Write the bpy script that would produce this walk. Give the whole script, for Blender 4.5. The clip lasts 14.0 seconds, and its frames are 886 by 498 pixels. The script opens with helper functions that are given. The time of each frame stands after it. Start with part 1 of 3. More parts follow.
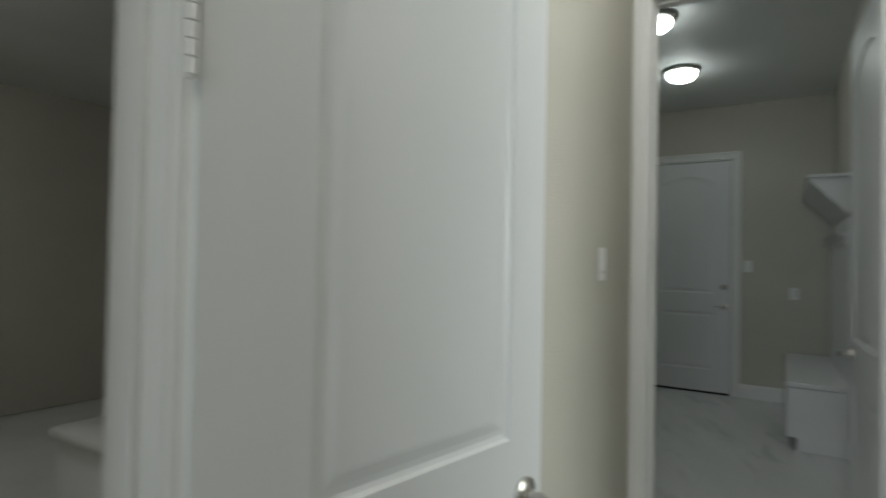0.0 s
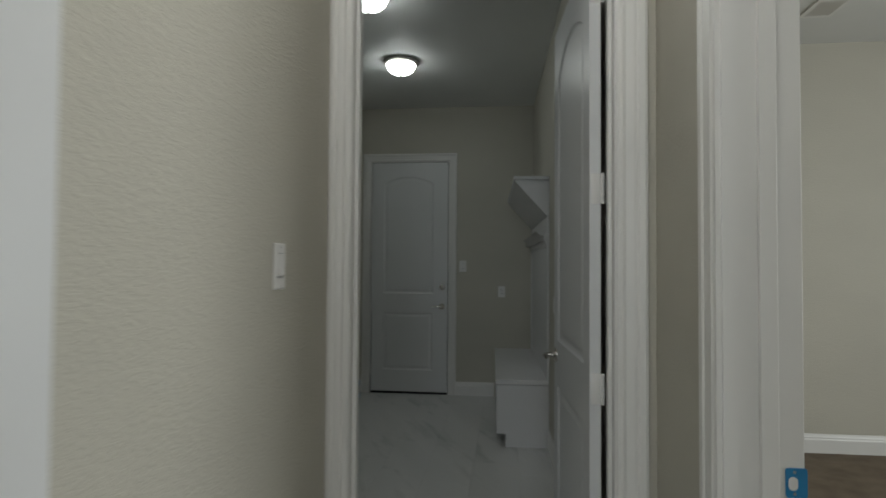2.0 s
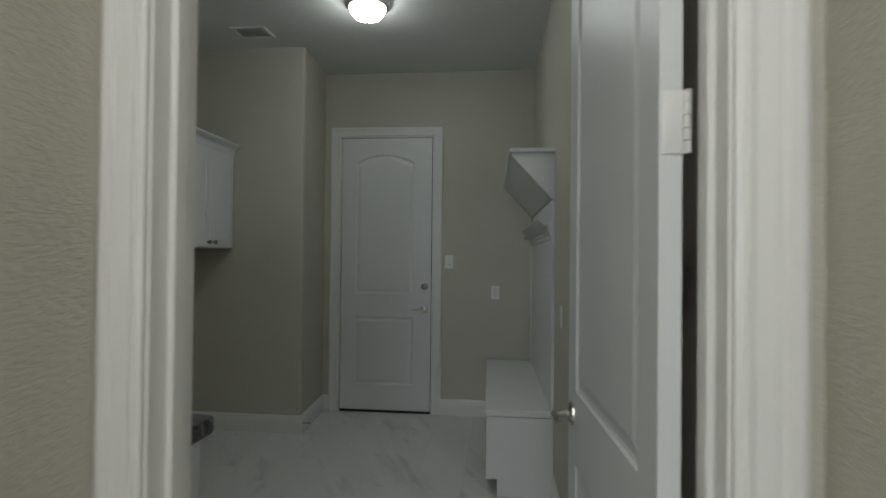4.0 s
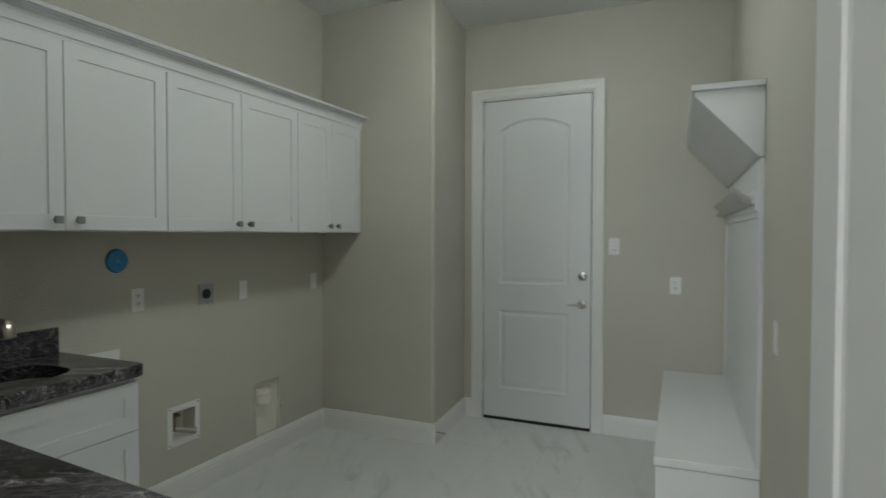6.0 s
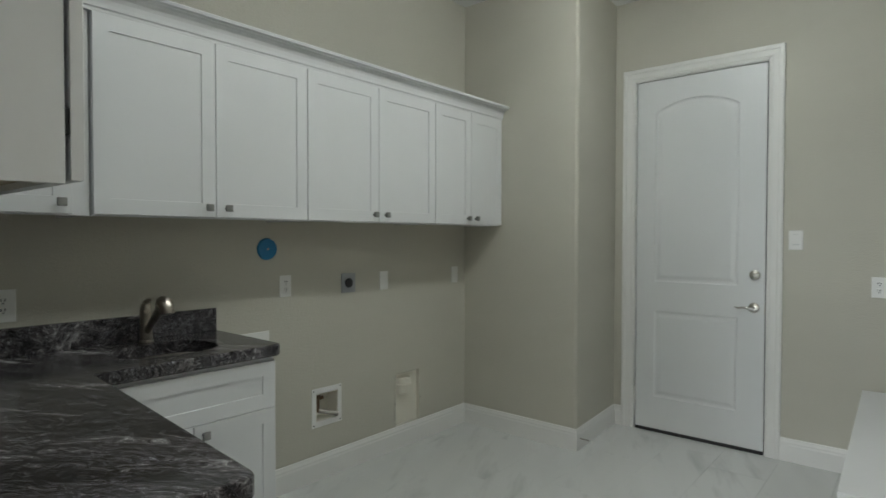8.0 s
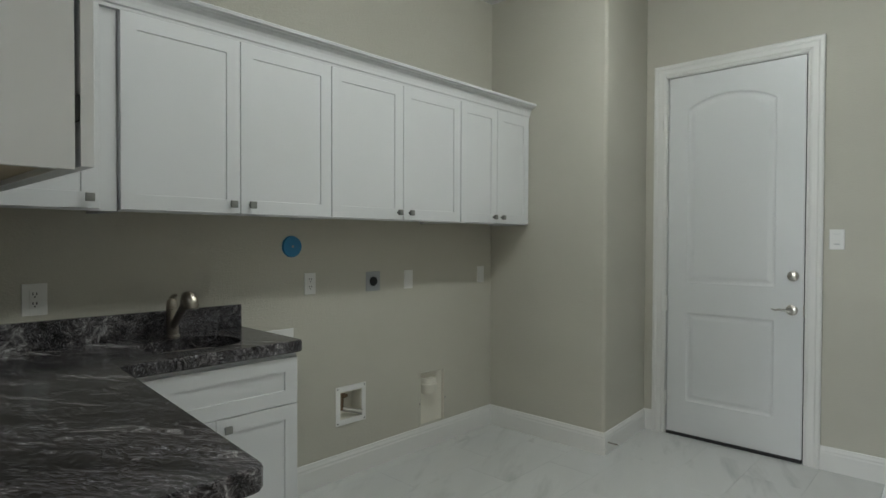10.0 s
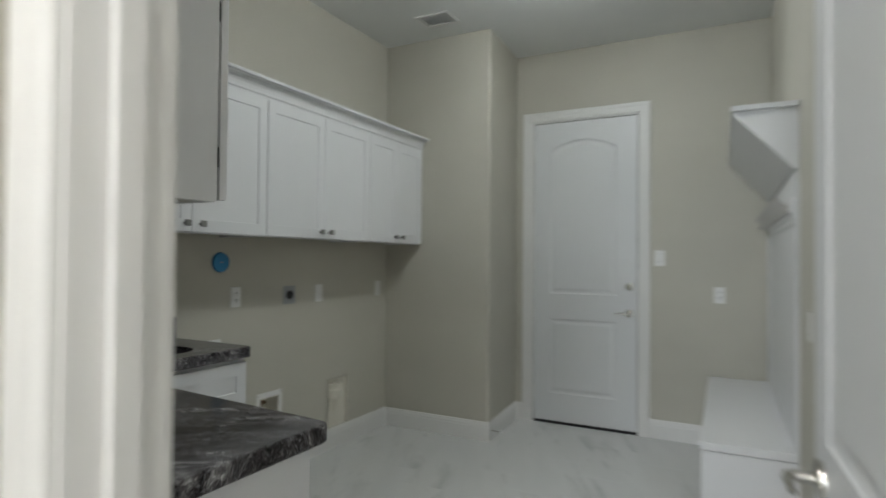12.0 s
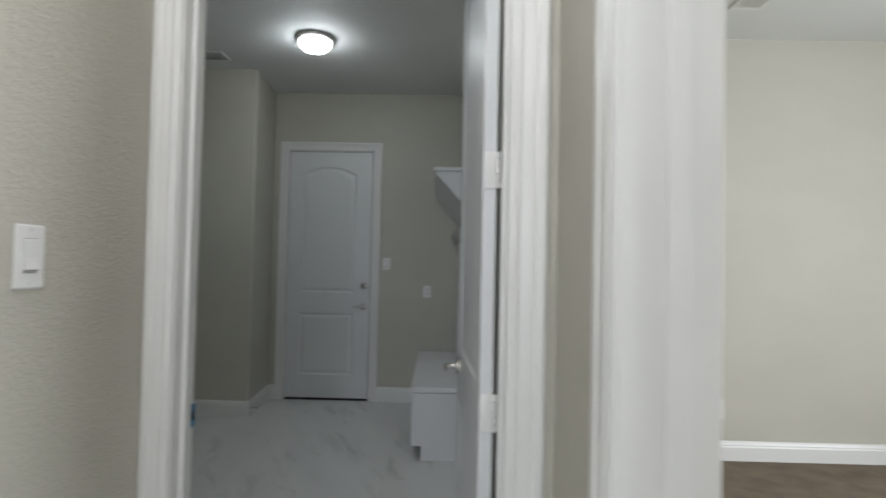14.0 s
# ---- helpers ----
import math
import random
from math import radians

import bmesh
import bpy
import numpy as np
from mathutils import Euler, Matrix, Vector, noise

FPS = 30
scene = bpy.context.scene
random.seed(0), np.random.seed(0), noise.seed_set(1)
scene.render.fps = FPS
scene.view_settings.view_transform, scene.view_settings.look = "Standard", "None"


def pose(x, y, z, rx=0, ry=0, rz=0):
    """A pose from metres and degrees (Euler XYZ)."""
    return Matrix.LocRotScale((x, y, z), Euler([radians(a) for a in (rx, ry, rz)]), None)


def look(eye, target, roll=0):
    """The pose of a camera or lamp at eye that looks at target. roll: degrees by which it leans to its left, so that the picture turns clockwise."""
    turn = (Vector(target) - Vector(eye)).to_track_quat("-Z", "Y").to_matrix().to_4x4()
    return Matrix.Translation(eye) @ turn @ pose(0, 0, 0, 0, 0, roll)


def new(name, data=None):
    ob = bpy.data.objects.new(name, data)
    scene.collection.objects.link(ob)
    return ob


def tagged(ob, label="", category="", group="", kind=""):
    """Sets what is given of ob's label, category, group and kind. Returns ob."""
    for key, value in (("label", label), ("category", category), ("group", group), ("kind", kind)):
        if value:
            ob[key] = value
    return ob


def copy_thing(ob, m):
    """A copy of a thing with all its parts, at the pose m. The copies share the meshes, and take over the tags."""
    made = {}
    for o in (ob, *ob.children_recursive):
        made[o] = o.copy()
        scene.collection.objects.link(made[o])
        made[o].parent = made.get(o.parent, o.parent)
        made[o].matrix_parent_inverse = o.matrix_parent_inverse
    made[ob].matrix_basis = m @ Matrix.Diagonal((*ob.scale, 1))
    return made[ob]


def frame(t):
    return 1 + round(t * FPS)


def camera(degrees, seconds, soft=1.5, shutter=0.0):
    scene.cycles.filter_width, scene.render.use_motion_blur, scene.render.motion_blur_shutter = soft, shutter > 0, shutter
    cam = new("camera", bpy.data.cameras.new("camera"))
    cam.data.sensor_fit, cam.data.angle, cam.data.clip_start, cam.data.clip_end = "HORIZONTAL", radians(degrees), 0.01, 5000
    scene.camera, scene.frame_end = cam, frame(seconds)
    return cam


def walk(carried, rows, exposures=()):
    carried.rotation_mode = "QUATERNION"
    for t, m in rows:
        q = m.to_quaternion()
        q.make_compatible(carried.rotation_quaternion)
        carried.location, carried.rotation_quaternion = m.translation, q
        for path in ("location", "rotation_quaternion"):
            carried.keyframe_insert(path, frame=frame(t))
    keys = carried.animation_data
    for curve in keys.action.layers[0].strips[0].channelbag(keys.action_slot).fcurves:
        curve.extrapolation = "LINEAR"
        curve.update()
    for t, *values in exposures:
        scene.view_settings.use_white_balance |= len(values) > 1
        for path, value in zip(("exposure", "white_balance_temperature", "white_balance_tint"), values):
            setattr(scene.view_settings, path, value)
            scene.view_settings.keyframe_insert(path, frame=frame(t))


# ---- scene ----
cam = camera(75.3, 14.0, 1.5, 0.7)
PATH = [
    (0, (1.481, -6.669, 1.357), (0.413, -4.979, 1.395), 1.1),
    (0.5, (1.462, -6.568, 1.348), (0.72, -4.711, 1.39), 0.8),
    (1, (1.448, -6.378, 1.354), (0.913, -4.452, 1.395), 0.7),
    (1.5, (1.422, -6.22, 1.357), (1.049, -4.256, 1.416), 1.1),
    (2, (1.441, -6.041, 1.358), (1.219, -4.054, 1.415), 0.4),
    (2.5, (1.467, -5.85, 1.354), (1.306, -3.857, 1.407), 0.7),
    (5, (1.473, -4.532, 1.423), (1.058, -2.575, 1.414), 0.2),
    (5.5, (1.501, -4.342, 1.417), (0.862, -2.447, 1.392), 0.1),
    (6, (1.52, -4.222, 1.432), (0.709, -2.393, 1.382), 0.1),
    (6.5, (1.572, -4.117, 1.456), (0.572, -2.386, 1.408), -0.0),
    (7, (1.591, -4.054, 1.434), (0.445, -2.415, 1.389), 0.0),
    (7.5, (1.581, -4.035, 1.391), (0.366, -2.447, 1.347), 0.1),
    (8, (1.58, -4.027, 1.37), (0.293, -2.497, 1.326), 0.1),
    (8.5, (1.583, -4.008, 1.359), (0.238, -2.528, 1.316), 0.2),
    (9, (1.589, -3.964, 1.354), (0.212, -2.514, 1.316), 0.2),
    (11.5, (1.579, -4.23, 1.333), (0.348, -2.654, 1.362), 0.4),
    (12, (1.545, -4.585, 1.335), (0.615, -2.815, 1.368), 0.5),
    (12.5, (1.553, -4.944, 1.35), (0.893, -3.056, 1.387), 0.7),
    (13, (1.59, -5.287, 1.342), (1.138, -3.339, 1.39), 0.8),
    (13.5, (1.578, -5.546, 1.341), (1.318, -3.563, 1.39), 0.9),
    (14, (1.63, -5.672, 1.354), (1.596, -3.673, 1.409), 1.2),
]
walk(cam, [(t, look(eye, target, roll)) for t, eye, target, roll in PATH],
     [(0, -1.5, 6450, 4), (0.5, -1.72, 6450, 4), (1.0, -1.9, 6500, 5), (1.5, -1.95, 6530, 6), (2.6, -1.66, 6590, 8), (5.0, -0.65, 6570, 6), (6.5, 0.05, 6570, 6), (8.5, 0.22, 6560, 7),
     (11.5, 0.27, 6520, 8), (12.0, 0.12, 6470, 10), (13.0, -0.34, 6310, 12), (14, -0.8, 6260, 11)])

# ---- light ----
world = bpy.data.worlds.new("world")
scene.world = world
world.use_nodes = True
world.node_tree.nodes["Background"].inputs[0].default_value = (0.6, 0.75, 1.0, 1)
world.node_tree.nodes["Background"].inputs[1].default_value = 0.3

CEIL = 3.04


def area_lamp(name, m, sx, sy, watts, colour):
    d = bpy.data.lights.new(name, "AREA")
    d.shape, d.size, d.size_y, d.energy, d.color = "RECTANGLE", sx, sy, watts, colour
    o = new(name, d)
    o.matrix_world = m
    return o


# daylight in the side room's window opening, and an added fill in a made-up opening at the hall's far end
area_lamp("window_fill_light", look((6.15, -4.9, 1.6), (1.0, -4.9, 1.45)), 2.6, 1.5, 310, (0.95, 0.99, 1.0))
area_lamp("window_fill_light", look((1.38, -10.85, 1.6), (1.38, -4.0, 1.5)), 0.8, 1.9, 95, (0.85, 0.93, 1.0))

# ---- materials ----


def mat(name):
    m = bpy.data.materials.new(name)
    m.use_nodes = True
    nt = m.node_tree
    return m, nt, nt.nodes["Principled BSDF"]


def link(nt, a, b):
    nt.links.new(a, b)


def node(nt, kind, **vals):
    n = nt.nodes.new(kind)
    for k, v in vals.items():
        n.inputs[k].default_value = v
    return n


def coords(nt, scale=(1, 1, 1), rot=(0, 0, 0)):
    g = nt.nodes.new("ShaderNodeNewGeometry")
    turn = nt.nodes.new("ShaderNodeMapping")
    turn.inputs["Rotation"].default_value = rot
    link(nt, g.outputs["Position"], turn.inputs["Vector"])
    mp = nt.nodes.new("ShaderNodeMapping")
    mp.inputs["Scale"].default_value = scale
    link(nt, turn.outputs["Vector"], mp.inputs["Vector"])
    return mp.outputs["Vector"]


def ramp(nt, fac, stops):
    r = nt.nodes.new("ShaderNodeValToRGB")
    e = r.color_ramp.elements
    e[0].position, e[0].color = stops[0][0], (*stops[0][1], 1)
    e[1].position, e[1].color = stops[-1][0], (*stops[-1][1], 1)
    for p, c in stops[1:-1]:
        x = e.new(p)
        x.color = (*c, 1)
    link(nt, fac, r.inputs[0])
    return r.outputs[0]


def paint(name, colour, rough, grain=260.0, bump=0.08, wander=0.03, gloss=0.5, blotch=2.2, stretch=(1, 1, 1), dist=0.002):
    """Painted surface: slight tone wander, fine roller or spray relief."""
    m, nt, b = mat(name)
    v = coords(nt, stretch)
    big = node(nt, "ShaderNodeTexNoise", Scale=blotch, Detail=4.0)
    link(nt, v, big.inputs["Vector"])
    lo = tuple(c * (1 - wander) for c in colour)
    hi = tuple(min(1, c * (1 + wander)) for c in colour)
    link(nt, ramp(nt, big.outputs[0], [(0.3, lo), (0.7, hi)]), b.inputs["Base Color"])
    fine = node(nt, "ShaderNodeTexNoise", Scale=grain, Detail=3.0, Roughness=0.6)
    link(nt, v, fine.inputs["Vector"])
    bp = node(nt, "ShaderNodeBump", Strength=bump, Distance=dist)
    link(nt, fine.outputs[0], bp.inputs["Height"])
    link(nt, bp.outputs[0], b.inputs["Normal"])
    rr = node(nt, "ShaderNodeMapRange")
    rr.inputs[3].default_value, rr.inputs[4].default_value = rough - 0.05, rough + 0.06
    link(nt, big.outputs[0], rr.inputs[0])
    link(nt, rr.outputs[0], b.inputs["Roughness"])
    b.inputs["Specular IOR Level"].default_value = gloss
    return m


def plaster(name, colour, strength):
    """Wall paint over a sprayed, knocked-down texture."""
    m, nt, b = mat(name)
    v = coords(nt, (1, 1, 1.8))
    big = node(nt, "ShaderNodeTexNoise", Scale=1.3, Detail=3.0)
    link(nt, v, big.inputs["Vector"])
    link(nt, ramp(nt, big.outputs[0], [(0.3, tuple(c * 0.96 for c in colour)), (0.7, tuple(c * 1.03 for c in colour))]), b.inputs["Base Color"])
    n1 = node(nt, "ShaderNodeTexNoise", Scale=75.0, Detail=4.0, Roughness=0.55, Distortion=0.6)
    link(nt, v, n1.inputs["Vector"])
    flat = ramp(nt, n1.outputs[0], [(0.42, (0, 0, 0)), (0.6, (1, 1, 1))])
    n2 = node(nt, "ShaderNodeTexNoise", Scale=420.0, Detail=2.0)
    link(nt, v, n2.inputs["Vector"])
    mix = node(nt, "ShaderNodeMath")
    mix.operation = "MULTIPLY_ADD"
    link(nt, n2.outputs[0], mix.inputs[0])
    mix.inputs[1].default_value = 0.25
    link(nt, flat, mix.inputs[2])
    bp = node(nt, "ShaderNodeBump", Strength=strength, Distance=0.0016)
    link(nt, mix.outputs[0], bp.inputs["Height"])
    link(nt, bp.outputs[0], b.inputs["Normal"])
    b.inputs["Roughness"].default_value = 0.62
    b.inputs["Specular IOR Level"].default_value = 0.35
    return m


WALL = plaster("wall_paint", (0.5, 0.482, 0.42), 0.42)
CEILM = plaster("ceiling_paint", (0.72, 0.73, 0.72), 0.3)
TRIM = paint("trim_paint", (0.72, 0.715, 0.7), 0.32, 180, 0.05, 0.015)
DOORP = paint("door_paint", (0.67, 0.68, 0.69), 0.36, 300, 0.10, 0.015, stretch=(1, 1, 0.25))
CABP = paint("cabinet_lacquer", (0.685, 0.69, 0.7), 0.33, 220, 0.03, 0.012)
CABIN = paint("cabinet_underside_maple", (0.52, 0.43, 0.31), 0.5, 120, 0.05, 0.08, stretch=(0.4, 3, 3))
PLASTIC = paint("white_plastic", (0.74, 0.735, 0.72), 0.3, 300, 0.01, 0.01)
PVC = paint("vent_sleeve_plastic", (0.7, 0.67, 0.59), 0.45, 150, 0.05, 0.06)
BLUE = paint("blue_plastic", (0.02, 0.2, 0.42), 0.4, 200, 0.05, 0.1)
BLACK = paint("black_rubber", (0.012, 0.012, 0.013), 0.6, 200, 0.1, 0.2)
PORC = paint("porcelain", (0.8, 0.8, 0.79), 0.12, 60, 0.0, 0.01)


def metal(name, colour, rough):
    m, nt, b = mat(name)
    b.inputs["Metallic"].default_value = 1.0
    v = coords(nt, (1, 1, 14))
    n = node(nt, "ShaderNodeTexNoise", Scale=60.0, Detail=3.0)
    link(nt, v, n.inputs["Vector"])
    link(nt, ramp(nt, n.outputs[0], [(0.3, tuple(c * 0.88 for c in colour)), (0.7, colour)]), b.inputs["Base Color"])
    rr = node(nt, "ShaderNodeMapRange")
    rr.inputs[3].default_value, rr.inputs[4].default_value = rough - 0.06, rough + 0.08
    link(nt, n.outputs[0], rr.inputs[0])
    link(nt, rr.outputs[0], b.inputs["Roughness"])
    return m


NICKEL = metal("satin_nickel", (0.58, 0.56, 0.52), 0.24)
HOOKN = metal("pale_hook_nickel", (0.5, 0.49, 0.47), 0.36)
KNOBM = metal("grey_knob_nickel", (0.3, 0.3, 0.29), 0.36)
DARKNI = metal("brushed_bronze_nickel", (0.4, 0.365, 0.32), 0.28)
STEEL = metal("sink_steel", (0.36, 0.34, 0.32), 0.34)
GREYP = metal("grey_steel_plate", (0.4, 0.41, 0.43), 0.42)
BRASS = metal("valve_brass", (0.22, 0.15, 0.1), 0.5)
ZINC = metal("dull_zinc", (0.42, 0.4, 0.37), 0.42)


def granite():
    m, nt, b = mat("black_granite")
    v = coords(nt, (4.5, 15.0, 13.0), (0, 0, radians(-33)))
    warp = node(nt, "ShaderNodeTexNoise", Scale=0.55, Detail=3.0, Roughness=0.55)
    link(nt, v, warp.inputs["Vector"])
    add = nt.nodes.new("ShaderNodeVectorMath")
    add.operation = "MULTIPLY_ADD"
    link(nt, warp.outputs["Color"], add.inputs[0])
    add.inputs[1].default_value = (1.3, 1.3, 1.3)
    link(nt, v, add.inputs[2])
    n = node(nt, "ShaderNodeTexNoise", Scale=1.5, Detail=12.0, Roughness=0.84, Distortion=1.4)
    link(nt, add.outputs[0], n.inputs["Vector"])
    big = node(nt, "ShaderNodeTexNoise", Scale=0.45, Detail=3.0)
    link(nt, add.outputs[0], big.inputs["Vector"])
    mixv = node(nt, "ShaderNodeMath")
    mixv.operation = "MULTIPLY_ADD"
    link(nt, big.outputs[0], mixv.inputs[0])
    mixv.inputs[1].default_value = 0.4
    link(nt, n.outputs[0], mixv.inputs[2])
    c1 = ramp(nt, mixv.outputs[0], [(0.56, (0.005, 0.0045, 0.005)), (0.67, (0.013, 0.012, 0.0125)), (0.73, (0.055, 0.05, 0.054)), (0.79, (0.19, 0.187, 0.195)), (0.87, (0.56, 0.57, 0.59))])
    n2 = node(nt, "ShaderNodeTexNoise", Scale=28.0, Detail=4.0, Roughness=0.7)
    link(nt, v, n2.inputs["Vector"])
    c2 = ramp(nt, n2.outputs[0], [(0.35, (0.45, 0.45, 0.45)), (0.66, (1.7, 1.62, 1.58))])
    mx = nt.nodes.new("ShaderNodeMix")
    mx.data_type, mx.blend_type = "RGBA", "MULTIPLY"
    mx.inputs[0].default_value = 1.0
    link(nt, c1, mx.inputs[6])
    link(nt, c2, mx.inputs[7])
    # fine pale streaks that run with the grain, thicker in some bands than in others
    fv = node(nt, "ShaderNodeVectorMath")
    fv.operation = "MULTIPLY_ADD"
    link(nt, warp.outputs["Color"], fv.inputs[0])
    fv.inputs[1].default_value = (1.0, 2.2, 2.2)
    link(nt, v, fv.inputs[2])
    fs = node(nt, "ShaderNodeMapping")
    fs.inputs["Scale"].default_value = (6.5, 13.0, 9.0)
    link(nt, fv.outputs[0], fs.inputs["Vector"])
    fine = node(nt, "ShaderNodeTexNoise", Scale=1.0, Detail=11.0, Roughness=0.84, Distortion=1.1)
    link(nt, fs.outputs["Vector"], fine.inputs["Vector"])
    c3 = ramp(nt, fine.outputs[0], [(0.41, (0.0, 0.0, 0.0)), (0.48, (0.02, 0.018, 0.0205)), (0.54, (0.095, 0.089, 0.097)), (0.64, (0.46, 0.46, 0.49))])
    band = node(nt, "ShaderNodeTexNoise", Scale=0.8, Detail=4.0, Roughness=0.6)
    link(nt, add.outputs[0], band.inputs["Vector"])
    c4 = ramp(nt, band.outputs[0], [(0.34, (0.25, 0.25, 0.25)), (0.54, (1.0, 1.0, 1.0))])
    mf = nt.nodes.new("ShaderNodeMix")
    mf.data_type, mf.blend_type = "RGBA", "MULTIPLY"
    mf.inputs[0].default_value = 1.0
    link(nt, c3, mf.inputs[6])
    link(nt, c4, mf.inputs[7])
    both = nt.nodes.new("ShaderNodeMix")
    both.data_type, both.blend_type = "RGBA", "LIGHTEN"
    both.inputs[0].default_value = 1.0
    link(nt, mx.outputs[2], both.inputs[6])
    link(nt, mf.outputs[2], both.inputs[7])
    link(nt, both.outputs[2], b.inputs["Base Color"])
    b.inputs["Roughness"].default_value = 0.16
    b.inputs["Specular IOR Level"].default_value = 0.3
    return m


GRANITE = granite()


def marble_tile():
    m, nt, b = mat("marble_tile")
    info = nt.nodes.new("ShaderNodeObjectInfo")
    comb = node(nt, "ShaderNodeVectorMath")
    comb.operation = "MULTIPLY_ADD"
    link(nt, info.outputs["Random"], comb.inputs[0])
    comb.inputs[1].default_value = (37.0, 19.0, 11.0)
    v = coords(nt, (1.0, 0.2, 1.0), (0, 0, radians(-24)))
    link(nt, v, comb.inputs[2])
    cloud = node(nt, "ShaderNodeTexNoise", Scale=2.6, Detail=4.0, Roughness=0.55)
    link(nt, v, cloud.inputs["Vector"])
    vein = node(nt, "ShaderNodeTexNoise", Scale=6.0, Detail=4.0, Roughness=0.55, Distortion=0.35)
    link(nt, comb.outputs[0], vein.inputs["Vector"])
    base = ramp(nt, cloud.outputs[0], [(0.3, (0.575, 0.585, 0.58)), (0.65, (0.64, 0.648, 0.64))])
    veins = ramp(nt, vein.outputs[0], [(0.55, (1, 1, 1)), (0.65, (0.85, 0.853, 0.857)), (0.76, (0.66, 0.662, 0.668))])
    mask = ramp(nt, cloud.outputs[0], [(0.4, (0, 0, 0)), (0.52, (1, 1, 1))])
    mx = nt.nodes.new("ShaderNodeMix")
    mx.data_type, mx.blend_type = "RGBA", "MULTIPLY"
    link(nt, mask, mx.inputs[0])
    link(nt, base, mx.inputs[6])
    link(nt, veins, mx.inputs[7])
    link(nt, mx.outputs[2], b.inputs["Base Color"])
    b.inputs["Roughness"].default_value = 0.26
    return m


TILE = marble_tile()
GROUT = paint("grout", (0.58, 0.585, 0.58), 0.8, 300, 0.2, 0.05)


def carpet():
    m, nt, b = mat("brown_carpet")
    v = coords(nt)
    a = node(nt, "ShaderNodeTexNoise", Scale=6.0, Detail=5.0, Roughness=0.65)
    f = node(nt, "ShaderNodeTexNoise", Scale=320.0, Detail=3.0)
    link(nt, v, a.inputs["Vector"])
    link(nt, v, f.inputs["Vector"])
    link(nt, ramp(nt, a.outputs[0], [(0.3, (0.13, 0.1, 0.07)), (0.7, (0.21, 0.165, 0.12))]), b.inputs["Base Color"])
    bp = node(nt, "ShaderNodeBump", Strength=0.8, Distance=0.006)
    link(nt, f.outputs[0], bp.inputs["Height"])
    link(nt, bp.outputs[0], b.inputs["Normal"])
    b.inputs["Roughness"].default_value = 0.95
    return m


CARPET = carpet()


def glow(name, colour, strength):
    m, nt, b = mat(name)
    b.inputs["Base Color"].default_value = (0.8, 0.8, 0.8, 1)
    b.inputs["Emission Color"].default_value = (*colour, 1)
    b.inputs["Emission Strength"].default_value = strength
    return m


GLASS_ON = glow("lit_frosted_glass", (0.945, 1.0, 0.995), 58.0)
GLASS_WARM = glow("lit_warm_frosted_glass", (1.0, 0.985, 0.975), 170.0)

# ---- mesh helpers ----


def box(bm, x0, x1, y0, y1, z0, z1, bevel=0.0):
    g = bmesh.ops.create_cube(bm, size=1.0)["verts"]
    for v in g:
        v.co = Vector(((x0 + x1) / 2 + v.co.x * (x1 - x0), (y0 + y1) / 2 + v.co.y * (y1 - y0), (z0 + z1) / 2 + v.co.z * (z1 - z0)))
    if bevel:
        es = list({e for v in g for e in v.link_edges})
        bmesh.ops.bevel(bm, geom=es, offset=bevel, segments=2, profile=0.5, affect="EDGES")
    return bm


def cyl(bm, a, b, r0, r1=None, seg=20):
    a, b = Vector(a), Vector(b)
    r1 = r0 if r1 is None else r1
    m = Matrix.Translation((a + b) / 2) @ (b - a).to_track_quat("Z", "Y").to_matrix().to_4x4()
    bmesh.ops.create_cone(bm, cap_ends=True, segments=seg, radius1=r0, radius2=r1, depth=(b - a).length, matrix=m)
    return bm


def lathe(bm, profile, centre, seg=40, axis="Z"):
    """Turn (r, h) about an upright axis through centre."""
    c = Vector(centre)
    rings = []
    for r, h in profile:
        if r < 1e-5:
            rings.append([bm.verts.new(c + Vector((0, 0, h)))])
        else:
            rings.append([bm.verts.new(c + Vector((r * math.cos(2 * math.pi * k / seg), r * math.sin(2 * math.pi * k / seg), h))) for k in range(seg)])
    for p, q in zip(rings, rings[1:]):
        for k in range(seg):
            l = (k + 1) % seg
            if len(p) == 1 and len(q) > 1:
                bm.faces.new((p[0], q[l], q[k]))
            elif len(q) == 1 and len(p) > 1:
                bm.faces.new((p[k], p[l], q[0]))
            elif len(p) > 1:
                bm.faces.new((p[k], p[l], q[l], q[k]))
    return bm


def tube(bm, pts, radii, seg=14):
    """A round bar along points, closed at both ends."""
    pts = [Vector(p) for p in pts]
    rings = []
    for i, p in enumerate(pts):
        d = (pts[min(i + 1, len(pts) - 1)] - pts[max(i - 1, 0)]).normalized()
        u = d.orthogonal().normalized() if i == 0 else (u - d * u.dot(d)).normalized()
        w = d.cross(u)
        r = radii[i] if isinstance(radii, (list, tuple)) else radii
        rings.append([bm.verts.new(p + r * (math.cos(2 * math.pi * k / seg) * u + math.sin(2 * math.pi * k / seg) * w)) for k in range(seg)])
    for p, q in zip(rings, rings[1:]):
        for k in range(seg):
            bm.faces.new((p[k], p[(k + 1) % seg], q[(k + 1) % seg], q[k]))
    bm.faces.new(rings[0][::-1])
    bm.faces.new(rings[-1])
    return bm


def mesh_of(name, bm, material, smooth=False):
    bmesh.ops.recalc_face_normals(bm, faces=bm.faces[:])
    me = bpy.data.meshes.new(name)
    bm.to_mesh(me)
    bm.free()
    me.materials.append(material)
    if smooth:
        me.shade_smooth()
        me.set_sharp_from_angle(angle=radians(38))
    return me


